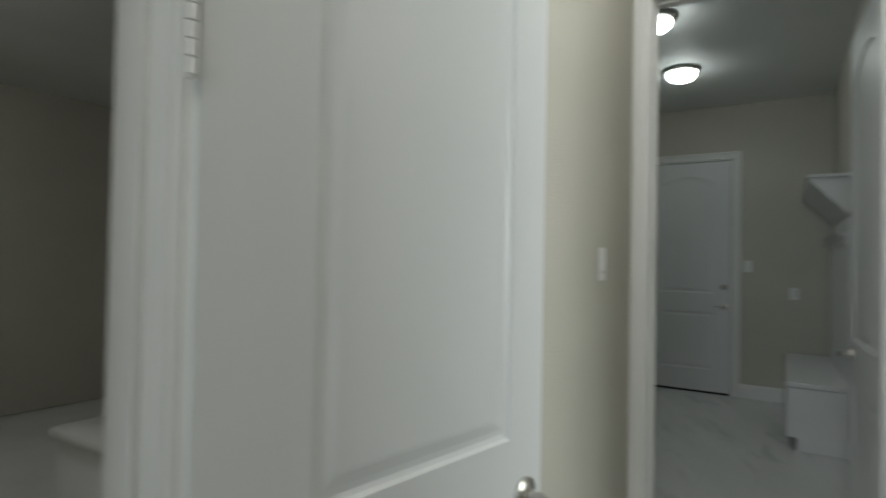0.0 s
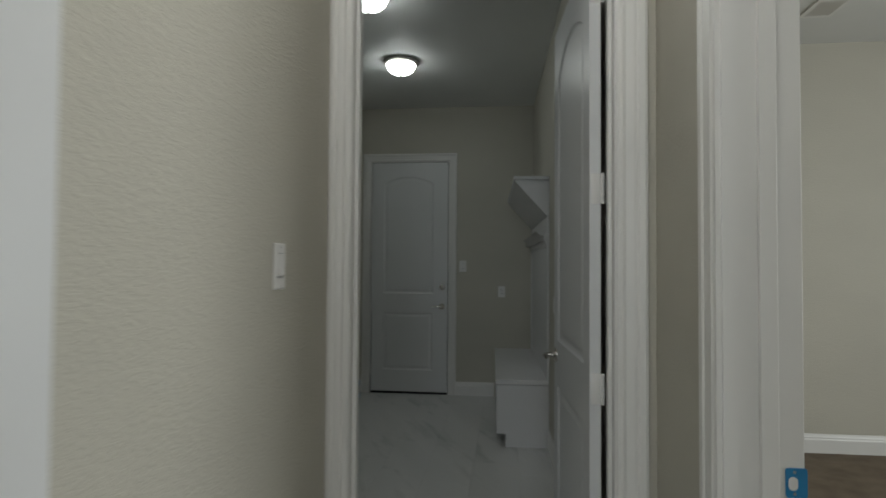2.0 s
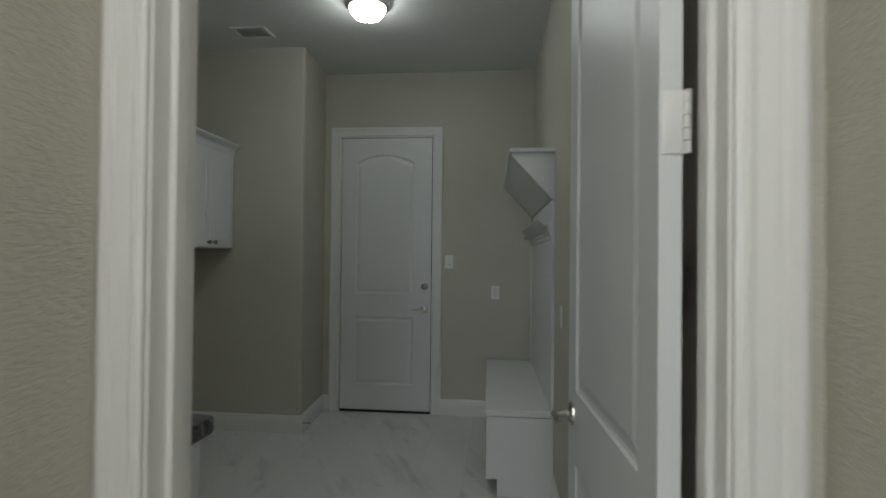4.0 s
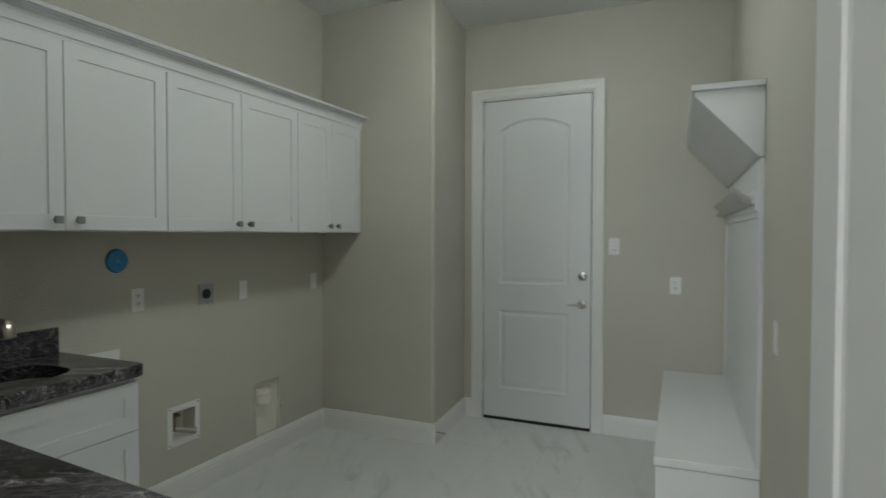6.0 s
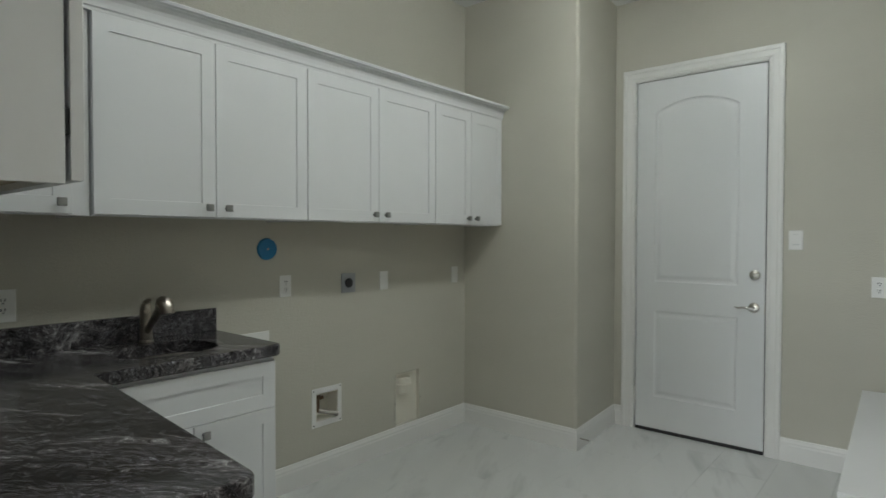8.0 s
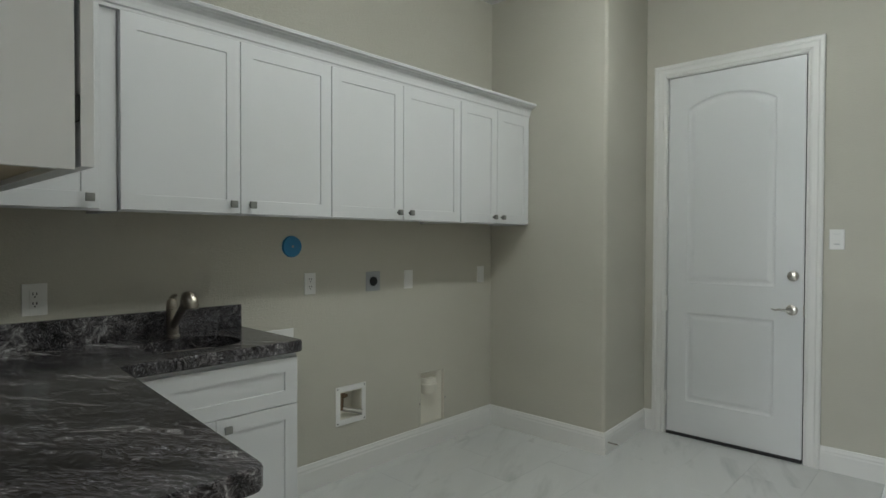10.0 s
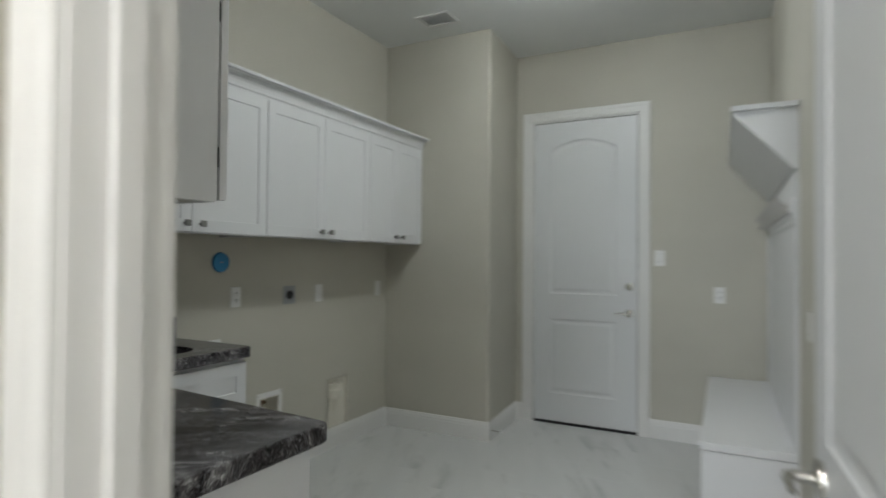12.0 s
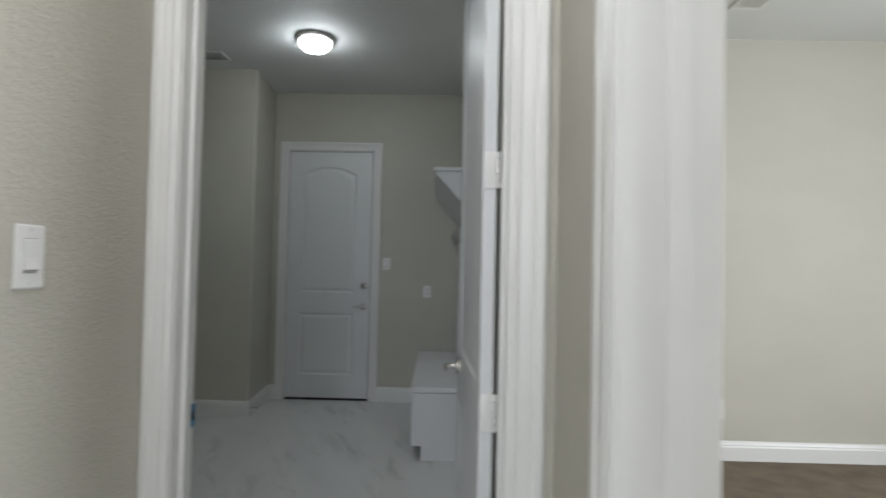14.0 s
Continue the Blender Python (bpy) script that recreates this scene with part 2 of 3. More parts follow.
def part(name, bm, material, parent=None, label="", smooth=False):
    o = new(name, mesh_of(name, bm, material, smooth))
    if parent:
        o.parent = parent
    if label:
        o["label"] = label
    return o


def thing(name, m, label, category, group="", kind=""):
    o = new(name)
    o.empty_display_size = 0.1
    o.matrix_world = m
    return tagged(o, label, category, group, kind)


def setting(name, bm, material, label, category="wall", smooth=False):
    return tagged(part(name, bm, material, None, "", smooth), label, category, "", "structure")


def B(*a, **k):
    return box(bmesh.new(), *a, **k)


def sweep(bm, profile, stations):
    """Quads along stations; each station maps a profile point (a, b) to a place."""
    rows = [[bm.verts.new(s(a, b)) for a, b in profile] for s in stations]
    for p, q in zip(rows, rows[1:]):
        for k in range(len(profile)):
            l = (k + 1) % len(profile)
            bm.faces.new((p[k], p[l], q[l], q[k]))
    bm.faces.new(rows[0][::-1])
    bm.faces.new(rows[-1])
    return bm


# ---- structure ----
XL, YD, YH0, YH1 = -1.02, 0.0, -4.135, -4.255   # laundry's left wall, far wall, hall wall's two faces
BX, BY = -0.115, -0.69                            # boxed-out corner
HL, HR, HRB = 0.873, 1.887, 2.045                 # hall's left and right wall faces, side room's face
RIGHT = pose(1.712, 0, 0, 0, 0, 1.55)             # laundry's right wall: local x = 0 is its face
DX0, DX1, DZ = -0.014, 0.825, 2.458               # far door's opening
LX0, LX1 = 0.945, 1.765                           # hall to laundry opening
RY0, RY1 = -5.62, -4.785                          # side room's opening
BY0, BY1 = -7.02, -6.29                           # bathroom's opening


def walls(boxes):
    bm = bmesh.new()
    for b in boxes:
        box(bm, *b)
    return bm


setting("wall_left", walls([(XL - 0.12, XL, a, b, c, e) for a, b, c, e in ((YH0, -2.041, 0, CEIL), (-2.041, -1.885, 0, 0.327), (-2.041, -1.885, 0.483, CEIL), (-1.885, -1.409, 0, CEIL), (-1.409, -1.185, 0, 0.142), (-1.409, -1.185, 0.482, CEIL), (-1.185, 0.12, 0, CEIL))]), WALL, "greige painted wall with fine sprayed texture behind the washer hookups")
setting("wall_far", walls([(XL, DX0 - 0.02, 0, 0.12, 0, CEIL), (DX1 + 0.02, 1.95, 0, 0.12, 0, CEIL), (DX0 - 0.02, DX1 + 0.02, 0, 0.12, DZ + 0.02, CEIL)]), WALL, "greige painted wall around the white outer door")
box_corner = [(XL, BY), (XL, 0), (BX - 0.048, 0)] + [(BX - 0.022 + 0.022 * math.cos(a), BY + 0.022 - 0.022 * math.sin(a)) for a in [k * math.pi / 12 for k in range(7)]]
setting("wall_boxed_corner", sweep(bmesh.new(), box_corner, [lambda a, b: Vector((a, b, 0)), lambda a, b: Vector((a, b, CEIL))]), WALL, "greige painted boxed-out corner beside the door")
rw = setting("wall_right", walls([(0, 0.12, -4.16, 0.1, 0, CEIL)]), WALL, "greige painted wall behind the bench and open door")
rw.matrix_world = RIGHT
setting("wall_hall_end", walls([(XL - 0.12, LX0 - 0.02, YH1, YH0, 0, CEIL), (LX1 + 0.02, HRB, YH1, YH0, 0, CEIL), (LX0 - 0.02, LX1 + 0.02, YH1, YH0, 2.46, CEIL)]), WALL, "greige painted wall with the laundry doorway")
setting("wall_hall_left", walls([(0.753, HL, BY1 + 0.02, YH1, 0, CEIL), (0.753, HL, -11, BY0 - 0.02, 0, CEIL), (0.753, HL, BY0 - 0.02, BY1 + 0.02, 2.46, CEIL)]), WALL, "greige textured hall wall with a light switch")
setting("wall_hall_right", walls([(HR, HRB, RY1 + 0.02, YH1, 0, CEIL), (HR, HRB, -11, RY0 - 0.02, 0, CEIL), (HR, HRB, RY0 - 0.02, RY1 + 0.02, 2.46, CEIL)]), WALL, "greige textured hall wall beside the side room doorway")
# unseen end wall, its opening made only for the fill light
setting("wall_hall_back", walls([(0.753, HR - 0.9, -11.12, -11, 0, CEIL), (HR - 0.1, HRB, -11.12, -11, 0, CEIL), (HR - 0.9, HR - 0.1, -11.12, -11, 2.6, CEIL), (HR - 0.9, HR - 0.1, -11.12, -11, 0, 0.6)]), WALL, "greige wall closing the unseen hall end, with an added fill-light opening")
setting("wall_side_room_far", walls([(1.96, 6.2, -1.5, -1.38, 0, CEIL)]), WALL, "pale greige wall of the side room in daylight")
setting("wall_side_room_east", walls([(6.2, 6.32, -8, -6.25, 0, CEIL), (6.2, 6.32, -3.55, -1.38, 0, CEIL), (6.2, 6.32, -6.25, -3.55, 2.4, CEIL), (6.2, 6.32, -6.25, -3.55, 0, 0.8)]), WALL, "greige wall with the side room window")
setting("wall_side_room_south", walls([(HRB, 6.32, -8.12, -8, 0, CEIL)]), WALL, "greige wall closing the side room")
setting("wall_side_room_west", walls([(1.95, HRB, YH0, -1.38, 0, CEIL)]), WALL, "greige wall between the side room and laundry")
setting("wall_bath_west", walls([(-4.2, -4.1, -8.1, -3.28, 0, CEIL)]), WALL, "greige wall closing the bathroom")
setting("wall_bath_south", walls([(-4.1, 0.753, -8.1, -8, 0, CEIL)]), WALL, "greige wall closing the bathroom side")
setting("wall_bath_north", walls([(-4.1, XL - 0.12, -3.4, -3.28, 0, CEIL)]), WALL, "greige wall closing the bathroom")

cm = bmesh.new()
box(cm, -4.2, 6.32, -11.12, 0.12, CEIL, CEIL + 0.1)
setting("ceiling", cm, CEILM, "off-white flat painted ceiling with light texture", "ceiling")
setting("ceiling_bath", walls([(-4.1, 0.753, -8, YH1, 2.74, 2.80), (-4.1, XL - 0.12, YH1, -3.4, 2.74, 2.80)]), CEILM, "white lowered bathroom ceiling", "ceiling")

setting("floor", B(-4.2, HRB - 0.01, -11.12, 0.12, -0.1, -0.006), GROUT, "pale grout bed under the marble tiles", "floor")
setting("floor_side_room", B(HRB - 0.01, 6.32, -8.12, -1.38, -0.1, 0.002), CARPET, "brown carpet of the side room", "floor")

# baseboards: stepped profile, depth from the wall and height
BASE = [(0, 0), (0.015, 0), (0.015, 0.098), (0.012, 0.108), (0.0125, 0.116), (0.008, 0.128), (0.006, 0.138), (0, 0.14)]


def baseboard(points, side, label, m=None):
    """Along a chain of floor points; side +1 puts it to the left of the way."""
    pts = [Vector((*p, 0)) for p in points]
    stations = []
    for i, p in enumerate(pts):
        d0 = (p - pts[i - 1]).normalized() if i else None
        d1 = (pts[i + 1] - p).normalized() if i + 1 < len(pts) else None
        n0 = Vector((-d0.y, d0.x, 0)) * side if d0 else None
        n1 = Vector((-d1.y, d1.x, 0)) * side if d1 else None
        n = n0 if n1 is None else n1 if n0 is None else (n0 + n1) / (1 + n0.dot(n1))
        stations.append(lambda a, b, p=p, n=n: p + n * a + Vector((0, 0, b)))
    o = setting("baseboard", sweep(bmesh.new(), BASE, stations), TRIM, label, "baseboard")
    if m:
        o.matrix_world = m
    return o


CAS = 0.09
# casing profile: outward offset from the opening's edge, and depth from the wall
CPROF = [(0.005, 0), (0.005, 0.011), (0.014, 0.013), (0.02, 0.017), (0.03, 0.0145), (0.052, 0.017), (0.06, 0.0165), (0.066, 0.021), (0.082, 0.022), (0.09, 0.018), (0.09, 0)]


def casing(name, place, u0, u1, top, label, wl=1.0, wr=1.0, parent=None):
    """Three mitred lengths round an opening. place(u, d, z): u along the wall, d out of it."""
    root = parent or thing(name, Matrix(), label, "door trim", "", "structure")
    def leg(u, s, w):
        return sweep(bmesh.new(), CPROF, [lambda a, b: place(u + s * a * w, b, 0.0), lambda a, b: place(u + s * a * w, b, top + a)])
    part("casing_leg", leg(u0, -1, wl), TRIM, root)
    part("casing_leg", leg(u1, 1, wr), TRIM, root)
    part("casing_head", sweep(bmesh.new(), CPROF, [lambda a, b: place(u0 - a * wl, b, top + a), lambda a, b: place(u1 + a * wr, b, top + a)]), TRIM, root)
    return root


def jamb(root, place, u0, u1, d0, d1, top, stop):
    """Lining boards of an opening and their stops; d0 to d1 is the wall's depth."""
    def bx(ua, ub, da, db, za, zb):
        bm = bmesh.new()
        p, q = place(ua, da, za), place(ub, db, zb)
        box(bm, min(p.x, q.x), max(p.x, q.x), min(p.y, q.y), max(p.y, q.y), za, zb, 0.0015)
        return bm
    for ua, ub in ((u0 - 0.02, u0), (u1, u1 + 0.02)):
        part("jamb", bx(ua, ub, d0, d1, 0, top + 0.02), TRIM, root)
    part("jamb_head", bx(u0, u1, d0, d1, top, top + 0.02), TRIM, root)
    if stop:
        for ua, ub in ((u0, u0 + 0.012), (u1 - 0.012, u1)):
            part("door_stop_strip", bx(ua, ub, stop[0], stop[1], 0, top), TRIM, root)
        part("door_stop_strip", bx(u0 + 0.012, u1 - 0.012, stop[0], stop[1], top - 0.012, top), TRIM, root)


far = casing("door_trim_1", lambda u, d, z: Vector((u, -d, z)), DX0 + 0.004, DX1 - 0.004, DZ, "white moulded casing round the outer door")
jamb(far, lambda u, d, z: Vector((u, -d, z)), DX0 + 0.003, DX1 - 0.003, 0.0, -0.12, DZ, (-0.054, -0.08))
lt = casing("door_trim_2", lambda u, d, z: Vector((u, YH1 - d, z)), LX0, LX1, 2.44, "white moulded casing round the laundry doorway", 0.79, 1.05)
casing("", lambda u, d, z: Vector((u, YH0 + d, z)), LX0, LX1, 2.44, "", 1.0, 0.45, lt)
jamb(lt, lambda u, d, z: Vector((u, YH0 + d, z)), LX0, LX1, 0.0, -0.12, 2.44, (-0.04, -0.075))
st = casing("door_trim_3", lambda u, d, z: Vector((HR - d, u, z)), RY0, RY1, 2.44, "white moulded casing round the side room doorway")
jamb(st, lambda u, d, z: Vector((HR - d, u, z)), RY0, RY1, 0.0, HR - HRB, 2.44, (-0.07, -0.105))
bt = casing("door_trim_4", lambda u, d, z: Vector((HL + d, u, z)), BY0, BY1, 2.44, "white moulded casing round the bathroom doorway")
jamb(bt, lambda u, d, z: Vector((HL + d, u, z)), BY0, BY1, 0.0, 0.753 - HL, 2.44, (-0.04, -0.075))

baseboard([(LX0 - 0.09, YH0), (0.6, YH0)], -1, "white stepped baseboard beside the laundry doorway")
baseboard([(XL, -2.65), (XL, BY), (BX, BY), (BX - 0.048, 0), (DX0 - 0.086, 0)], -1, "white stepped baseboard round the boxed corner")
baseboard([(DX1 + 0.086, 0), (1.31, 0)], -1, "white stepped baseboard beside the outer door")
baseboard([(0, -1.665), (0, -4.12)], -1, "white stepped baseboard behind the open door", RIGHT)
baseboard([(HR, RY1 + 0.09), (HR, YH1), (LX1 + 0.1, YH1)], 1, "white stepped baseboard in the hall corner")
baseboard([(HL, BY1 + 0.09), (HL, YH1)], -1, "white stepped baseboard along the hall")
baseboard([(1.96 + 0.085, -1.5), (6.2, -1.5)], -1, "white stepped baseboard of the side room")

# ---- doors ----


def panel_loop(x0, x1, z0, z1, rise, inset):
    """Outline of a door panel, arched at the top by rise, drawn in by inset."""
    x0, x1, z0, z1 = x0 + inset, x1 - inset, z0 + inset, z1 - inset
    pts = [(x0, z0), (x1, z0)]
    if rise:
        n = 14
        for k in range(n + 1):
            s = k / n
            pts.append((x1 + (x0 - x1) * s, z1 + rise * (1 - (2 * s - 1) ** 2) ** 0.9))
    else:
        pts += [(x1, z1), (x0, z1)]
    return pts


def panel_face(bm, w, h, y, sgn, panels):
    """One moulded face of a door at depth y: flat stiles, sunk moulding, raised fields."""
    outer = [bm.verts.new((x, y, z)) for x, z in ((0, 0), (w, 0), (w, h), (0, h))]
    edges = [bm.edges.new((outer[i], outer[(i + 1) % 4])) for i in range(4)]
    steps = [(0.0, 0.0), (0.006, 0.005), (0.014, 0.0075), (0.024, 0.0075), (0.042, 0.003), (0.048, 0.0025)]
    for p in panels:
        prev = None
        for k, (ins, dep) in enumerate(steps):
            loop = [bm.verts.new((x, y - sgn * dep, z)) for x, z in panel_loop(*p, ins)]
            if prev is None:
                edges += [bm.edges.new((loop[i], loop[(i + 1) % len(loop)])) for i in range(len(loop))]
            else:
                for i in range(len(loop)):
                    j = (i + 1) % len(loop)
                    bm.faces.new((prev[i], prev[j], loop[j], loop[i]))
            prev = loop
        bm.faces.new(prev)
    bmesh.ops.triangle_fill(bm, edges=edges, use_beauty=True)
    return outer


def slab(w, h, t, panels):
    bm = bmesh.new()
    a = panel_face(bm, w, h, 0.0, 1, panels)
    b = panel_face(bm, w, h, -t, -1, panels)
    for i in range(4):
        j = (i + 1) % 4
        bm.faces.new((a[i], a[j], b[j], b[i]))
    return bm


def lever(parent, x, z, y, out, way):
    """Lever handle on a round rose; out: side of the face, way: side that the lever points to."""
    bm = cyl(bmesh.new(), (x, y, z), (x, y + out * 0.006, z), 0.033, 0.032, 28)
    cyl(bm, (x, y + out * 0.006, z), (x, y + out * 0.0115, z), 0.031, 0.019, 28)
    part("rose", bm, NICKEL, parent, "satin nickel rose", True)
    bm = bmesh.new()
    pts = [(x, y + out * 0.009, z), (x, y + out * 0.04, z), (x + way * 0.006, y + out * 0.052, z), (x + way * 0.025, y + out * 0.056, z + 0.002), (x + way * 0.055, y + out * 0.056, z + 0.004), (x + way * 0.08, y + out * 0.055, z - 0.002), (x + way * 0.1, y + out * 0.052, z + 0.005)]
    tube(bm, pts, [0.011, 0.0105, 0.0095, 0.008, 0.0065, 0.0055, 0.004])
    part("lever", bm, NICKEL, parent, "satin nickel lever", True)


def hinge(parent, x, y, z, hgt=0.1):
    """Painted butt hinge: a stack of knuckles at (x, y)."""
    bm = bmesh.new()
    for k in range(5):
        cyl(bm, (x, y, z + k * hgt / 5 + 0.0008), (x, y, z + (k + 1) * hgt / 5 - 0.0008), 0.0065, None, 14)
    cyl(bm, (x, y, z - 0.004), (x, y, z), 0.005, 0.0065, 14)
    hg = part("hinge", bm, PLASTIC, parent, "painted white butt hinge", True)
    return hg


# outer door at the far end
d = thing("door_1", Matrix(), "closed white two-panel arch-top door with nickel hardware", "door", "", "structure")
sl = part("door_slab", slab(0.816, 2.431, 0.044, [(0.157, 0.69, 0.225, 0.83, 0), (0.155, 0.69, 1.035, 2.205, 0.078)]), DOORP, d)
sl.matrix_local = pose(0.8155, 0.002, 0.022, 0, 0, 180)
lever(d, 0.755, 0.922, 0.002, -1, -1)
bm = cyl(bmesh.new(), (0.76, 0.002, 1.129), (0.76, -0.01, 1.129), 0.032, 0.031, 28)
cyl(bm, (0.76, -0.01, 1.129), (0.76, -0.018, 1.129), 0.03, 0.015, 28)
box(bm, 0.7575, 0.7625, -0.028, -0.017, 1.118, 1.14, 0.001)
part("deadbolt", bm, NICKEL, d, "satin nickel deadbolt rose", True)
part("door_sweep", B(0.0, 0.8155, -0.006, 0.046, 0.001, 0.022), BLACK, d, "black rubber sweep")
part("latch_plate", B(0.8145, 0.8205, -0.001, 0.03, 0.885, 0.955), DARKNI, d, "dark latch plate")
# black strips fill the side and top gaps, standing in for their shade
part("gap_shade", B(0.8158, 0.8218, 0.012, 0.03, 0.02, 2.455), BLACK, d, "black strip painting the shade of the door gap")
part("gap_shade", B(0.0, 0.8155, 0.012, 0.03, 2.4532, 2.4578), BLACK, d, "black strip painting the shade of the door gap")
for z in (0.2, 0.86, 1.5, 2.17):
    hinge(d, -0.006, -0.006, z)
setting("threshold", B(DX0 + 0.003, DX1 - 0.003, 0.05, 0.12, -0.006, 0.001), BLACK, "dark threshold under the outer door", "threshold")

# laundry door, standing open into the room; local x runs from the hinge
d = thing("door_2", pose(1.708, -4.128, 0.012, 0, 0, 93.4), "open white two-panel arch-top laundry door with nickel lever", "door", "", "structure")
part("door_slab", slab(0.806, 2.42, 0.036, [(0.105, 0.695, 0.235, 0.815, 0), (0.105, 0.695, 1.015, 2.19, 0.085)]), DOORP, d)
lever(d, 0.742, 0.945, 0.0, 1, -1)
for z in (0.19, 0.9, 1.55, 2.215):
    bm = B(-0.0025, 0.0, -0.036, -0.004, z, z + 0.1, 0.0008)
    for k, s in ((0.018, 0.016), (0.05, 0.024), (0.082, 0.016)):
        cyl(bm, (-0.0035, -s, z + k), (-0.002, -s, z + k), 0.0035, None, 10)
    for k in range(5):
        cyl(bm, (-0.006, -0.041, z + k * 0.02 + 0.0006), (-0.006, -0.041, z + k * 0.02 + 0.0194), 0.0065, None, 14)
    part("hinge", bm, TRIM, d, "painted white butt hinge", True)

# bathroom door, folded back along the hall wall
d = thing("door_3", pose(0.9, -6.272, 0.012, 0, 0, 80.6), "white two-panel door folded back against the hall wall", "door", "", "structure")
o = part("door_slab", slab(0.735, 2.42, 0.036, [(0.112, 0.57, 0.235, 0.84, 0), (0.112, 0.57, 1.0, 2.2, 0.085)]), DOORP, d)
o.matrix_local = pose(0.735, 0, 0, 0, 0, 180)
lever(d, 0.675, 0.885, 0.0, -1, -1)
for z in (0.19, 0.9, 1.545, 2.215):
    hinge(d, -0.012, -0.004, z)



def rounded_plate(w, h, t, radius):
    """Flat plate in x and z with rounded corners, t thick along y, about its centre."""
    bm = bmesh.new()
    pts = []
    for cx, cz, a0 in ((1, 1, 0), (-1, 1, 90), (-1, -1, 180), (1, -1, 270)):
        for k in range(5):
            a = radians(a0 + 22.5 * k)
            pts.append((cx * (w / 2 - radius) + radius * math.cos(a), cz * (h / 2 - radius) + radius * math.sin(a)))
    rings = [[bm.verts.new((x, y, z)) for x, z in pts] for y in (0, t)]
    for i in range(len(pts)):
        j = (i + 1) % len(pts)
        bm.faces.new((rings[0][i], rings[0][j], rings[1][j], rings[1][i]))
    bm.faces.new(rings[0][::-1])
    bm.faces.new(rings[1])
    return bm


def strike_plate(m, label, hole, hole_label):
    """Masked strike plate: local y comes out of the jamb."""
    sp = thing("strike_plate", m, label, "strike plate")
    part("plate", rounded_plate(0.042, 0.06, 0.0025, 0.006), BLUE, sp)
    o = part("latch_hole", rounded_plate(0.018, 0.027, 0.0012, 0.0085), hole, sp, hole_label)
    o.location = (-0.007, 0.0026, -0.001)
    for z in (-0.022, 0.022):
        part("screw", cyl(bmesh.new(), (-0.004, 0.0024, z), (-0.004, 0.0034, z), 0.0035, 0.003, 12), GREYP, sp, "small steel screw", True)


strike_plate(pose(LX0 + 0.0005, YH0 - 0.016, 0.94, 0, 0, -90), "blue masking over the strike plate on the laundry jamb", BLACK, "dark latch hole")
strike_plate(pose(HRB - 0.017, RY1 - 0.0005, 0.92, 0, 0, 180) @ Matrix.Diagonal((-1, 1, 1, 1)), "blue masking over the strike plate on the side room jamb", TRIM, "bare pale latch hole")

# ---- cabinets ----


def shaker(w, h, t=0.02, rail=0.058):
    """Shaker front lying in x and z, face towards +y, from the lower corner."""
    bm = bmesh.new()
    loops = []
    for ins, y in ((0.0, t - 0.0015), (0.0015, t), (rail, t), (rail + 0.0015, t - 0.0055)):
        loops.append([bm.verts.new((x, y, z)) for x, z in ((ins, ins), (w - ins, ins), (w - ins, h - ins), (ins, h - ins))])
    back = [bm.verts.new((x, 0, z)) for x, z in ((0, 0), (w, 0), (w, h), (0, h))]
    for p, q in zip([back] + loops, loops):
        for i in range(4):
            j = (i + 1) % 4
            bm.faces.new((p[i], p[j], q[j], q[i]))
    bm.faces.new(loops[-1])
    bm.faces.new(back[::-1])
    return bm


def knob(parent, x, y, z):
    bm = cyl(bmesh.new(), (x, y, z), (x, y + 0.021, z), 0.0065, 0.0075, 14)
    box(bm, x - 0.0145, x + 0.0145, y + 0.019, y + 0.031, z - 0.0145, z + 0.0145, 0.002)
    part("knob", bm, KNOBM, parent, "square brushed nickel knob", True)


def front(parent, x0, x1, z0, z1, y, handle=None, name="door"):
    f = part(name, shaker(x1 - x0, z1 - z0), CABP, parent)
    f.matrix_local = pose(x0, y, z0)
    if handle:
        knob(f, handle[0] - x0, 0.02, handle[1] - z0)
    return f


def wall_cabinet(m, width, depth, height, label, doors=2, filler=0.0, gap=0.002):
    """Upper unit: local x along the wall, y out of it, z from its underside."""
    c = thing("wall_cabinet", m, label, "cabinet", "upper cabinets over the counter")
    bm = B(0, width, 0.0, depth, 0.018, height)
    box(bm, 0, 0.018, 0, depth, 0, 0.018)
    box(bm, width - 0.018, width, 0, depth, 0, 0.018)
    box(bm, 0.018, width - 0.018, depth - 0.02, depth, 0, 0.018)
    part("body", bm, CABP, c)
    part("underside", B(0.018, width - 0.018, 0.002, depth - 0.02, 0.012, 0.0175), CABIN, c, "bare maple underside")
    g, w = 0.0016, (width - filler) / doors
    for k in range(doors):
        xa, xb = filler + k * w + g, filler + (k + 1) * w - g
        hx = xb - 0.043 if (k == 0 and doors == 2) else xa + 0.038
        front(c, xa, xb, 0.006, height - 0.012, depth + gap, (hx, 0.045))
    return c


UZ0, UZ1 = 1.441, 2.18
for ya, yb in ((BY - 0.005, -1.4), (-1.4, -2.336), (-2.336, -3.264)):
    wall_cabinet(pose(XL, ya, UZ0, 0, 0, -90), ya - yb - 0.002, 0.309, UZ1 - UZ0, "white shaker wall cabinet with two doors and square knobs")
wall_cabinet(pose(XL, -3.266, UZ0, 0, 0, -90), 0.866, 0.309, UZ1 - UZ0, "white shaker corner wall cabinet with one door", 1, 0.06)
ec = wall_cabinet(pose(0.531 - 1.21, YH0, UZ0 + 0.012), 1.21, 0.422, UZ1 - UZ0 + 0.008, "white shaker wall cabinet beside the doorway, end panel bare", gap=0.009)
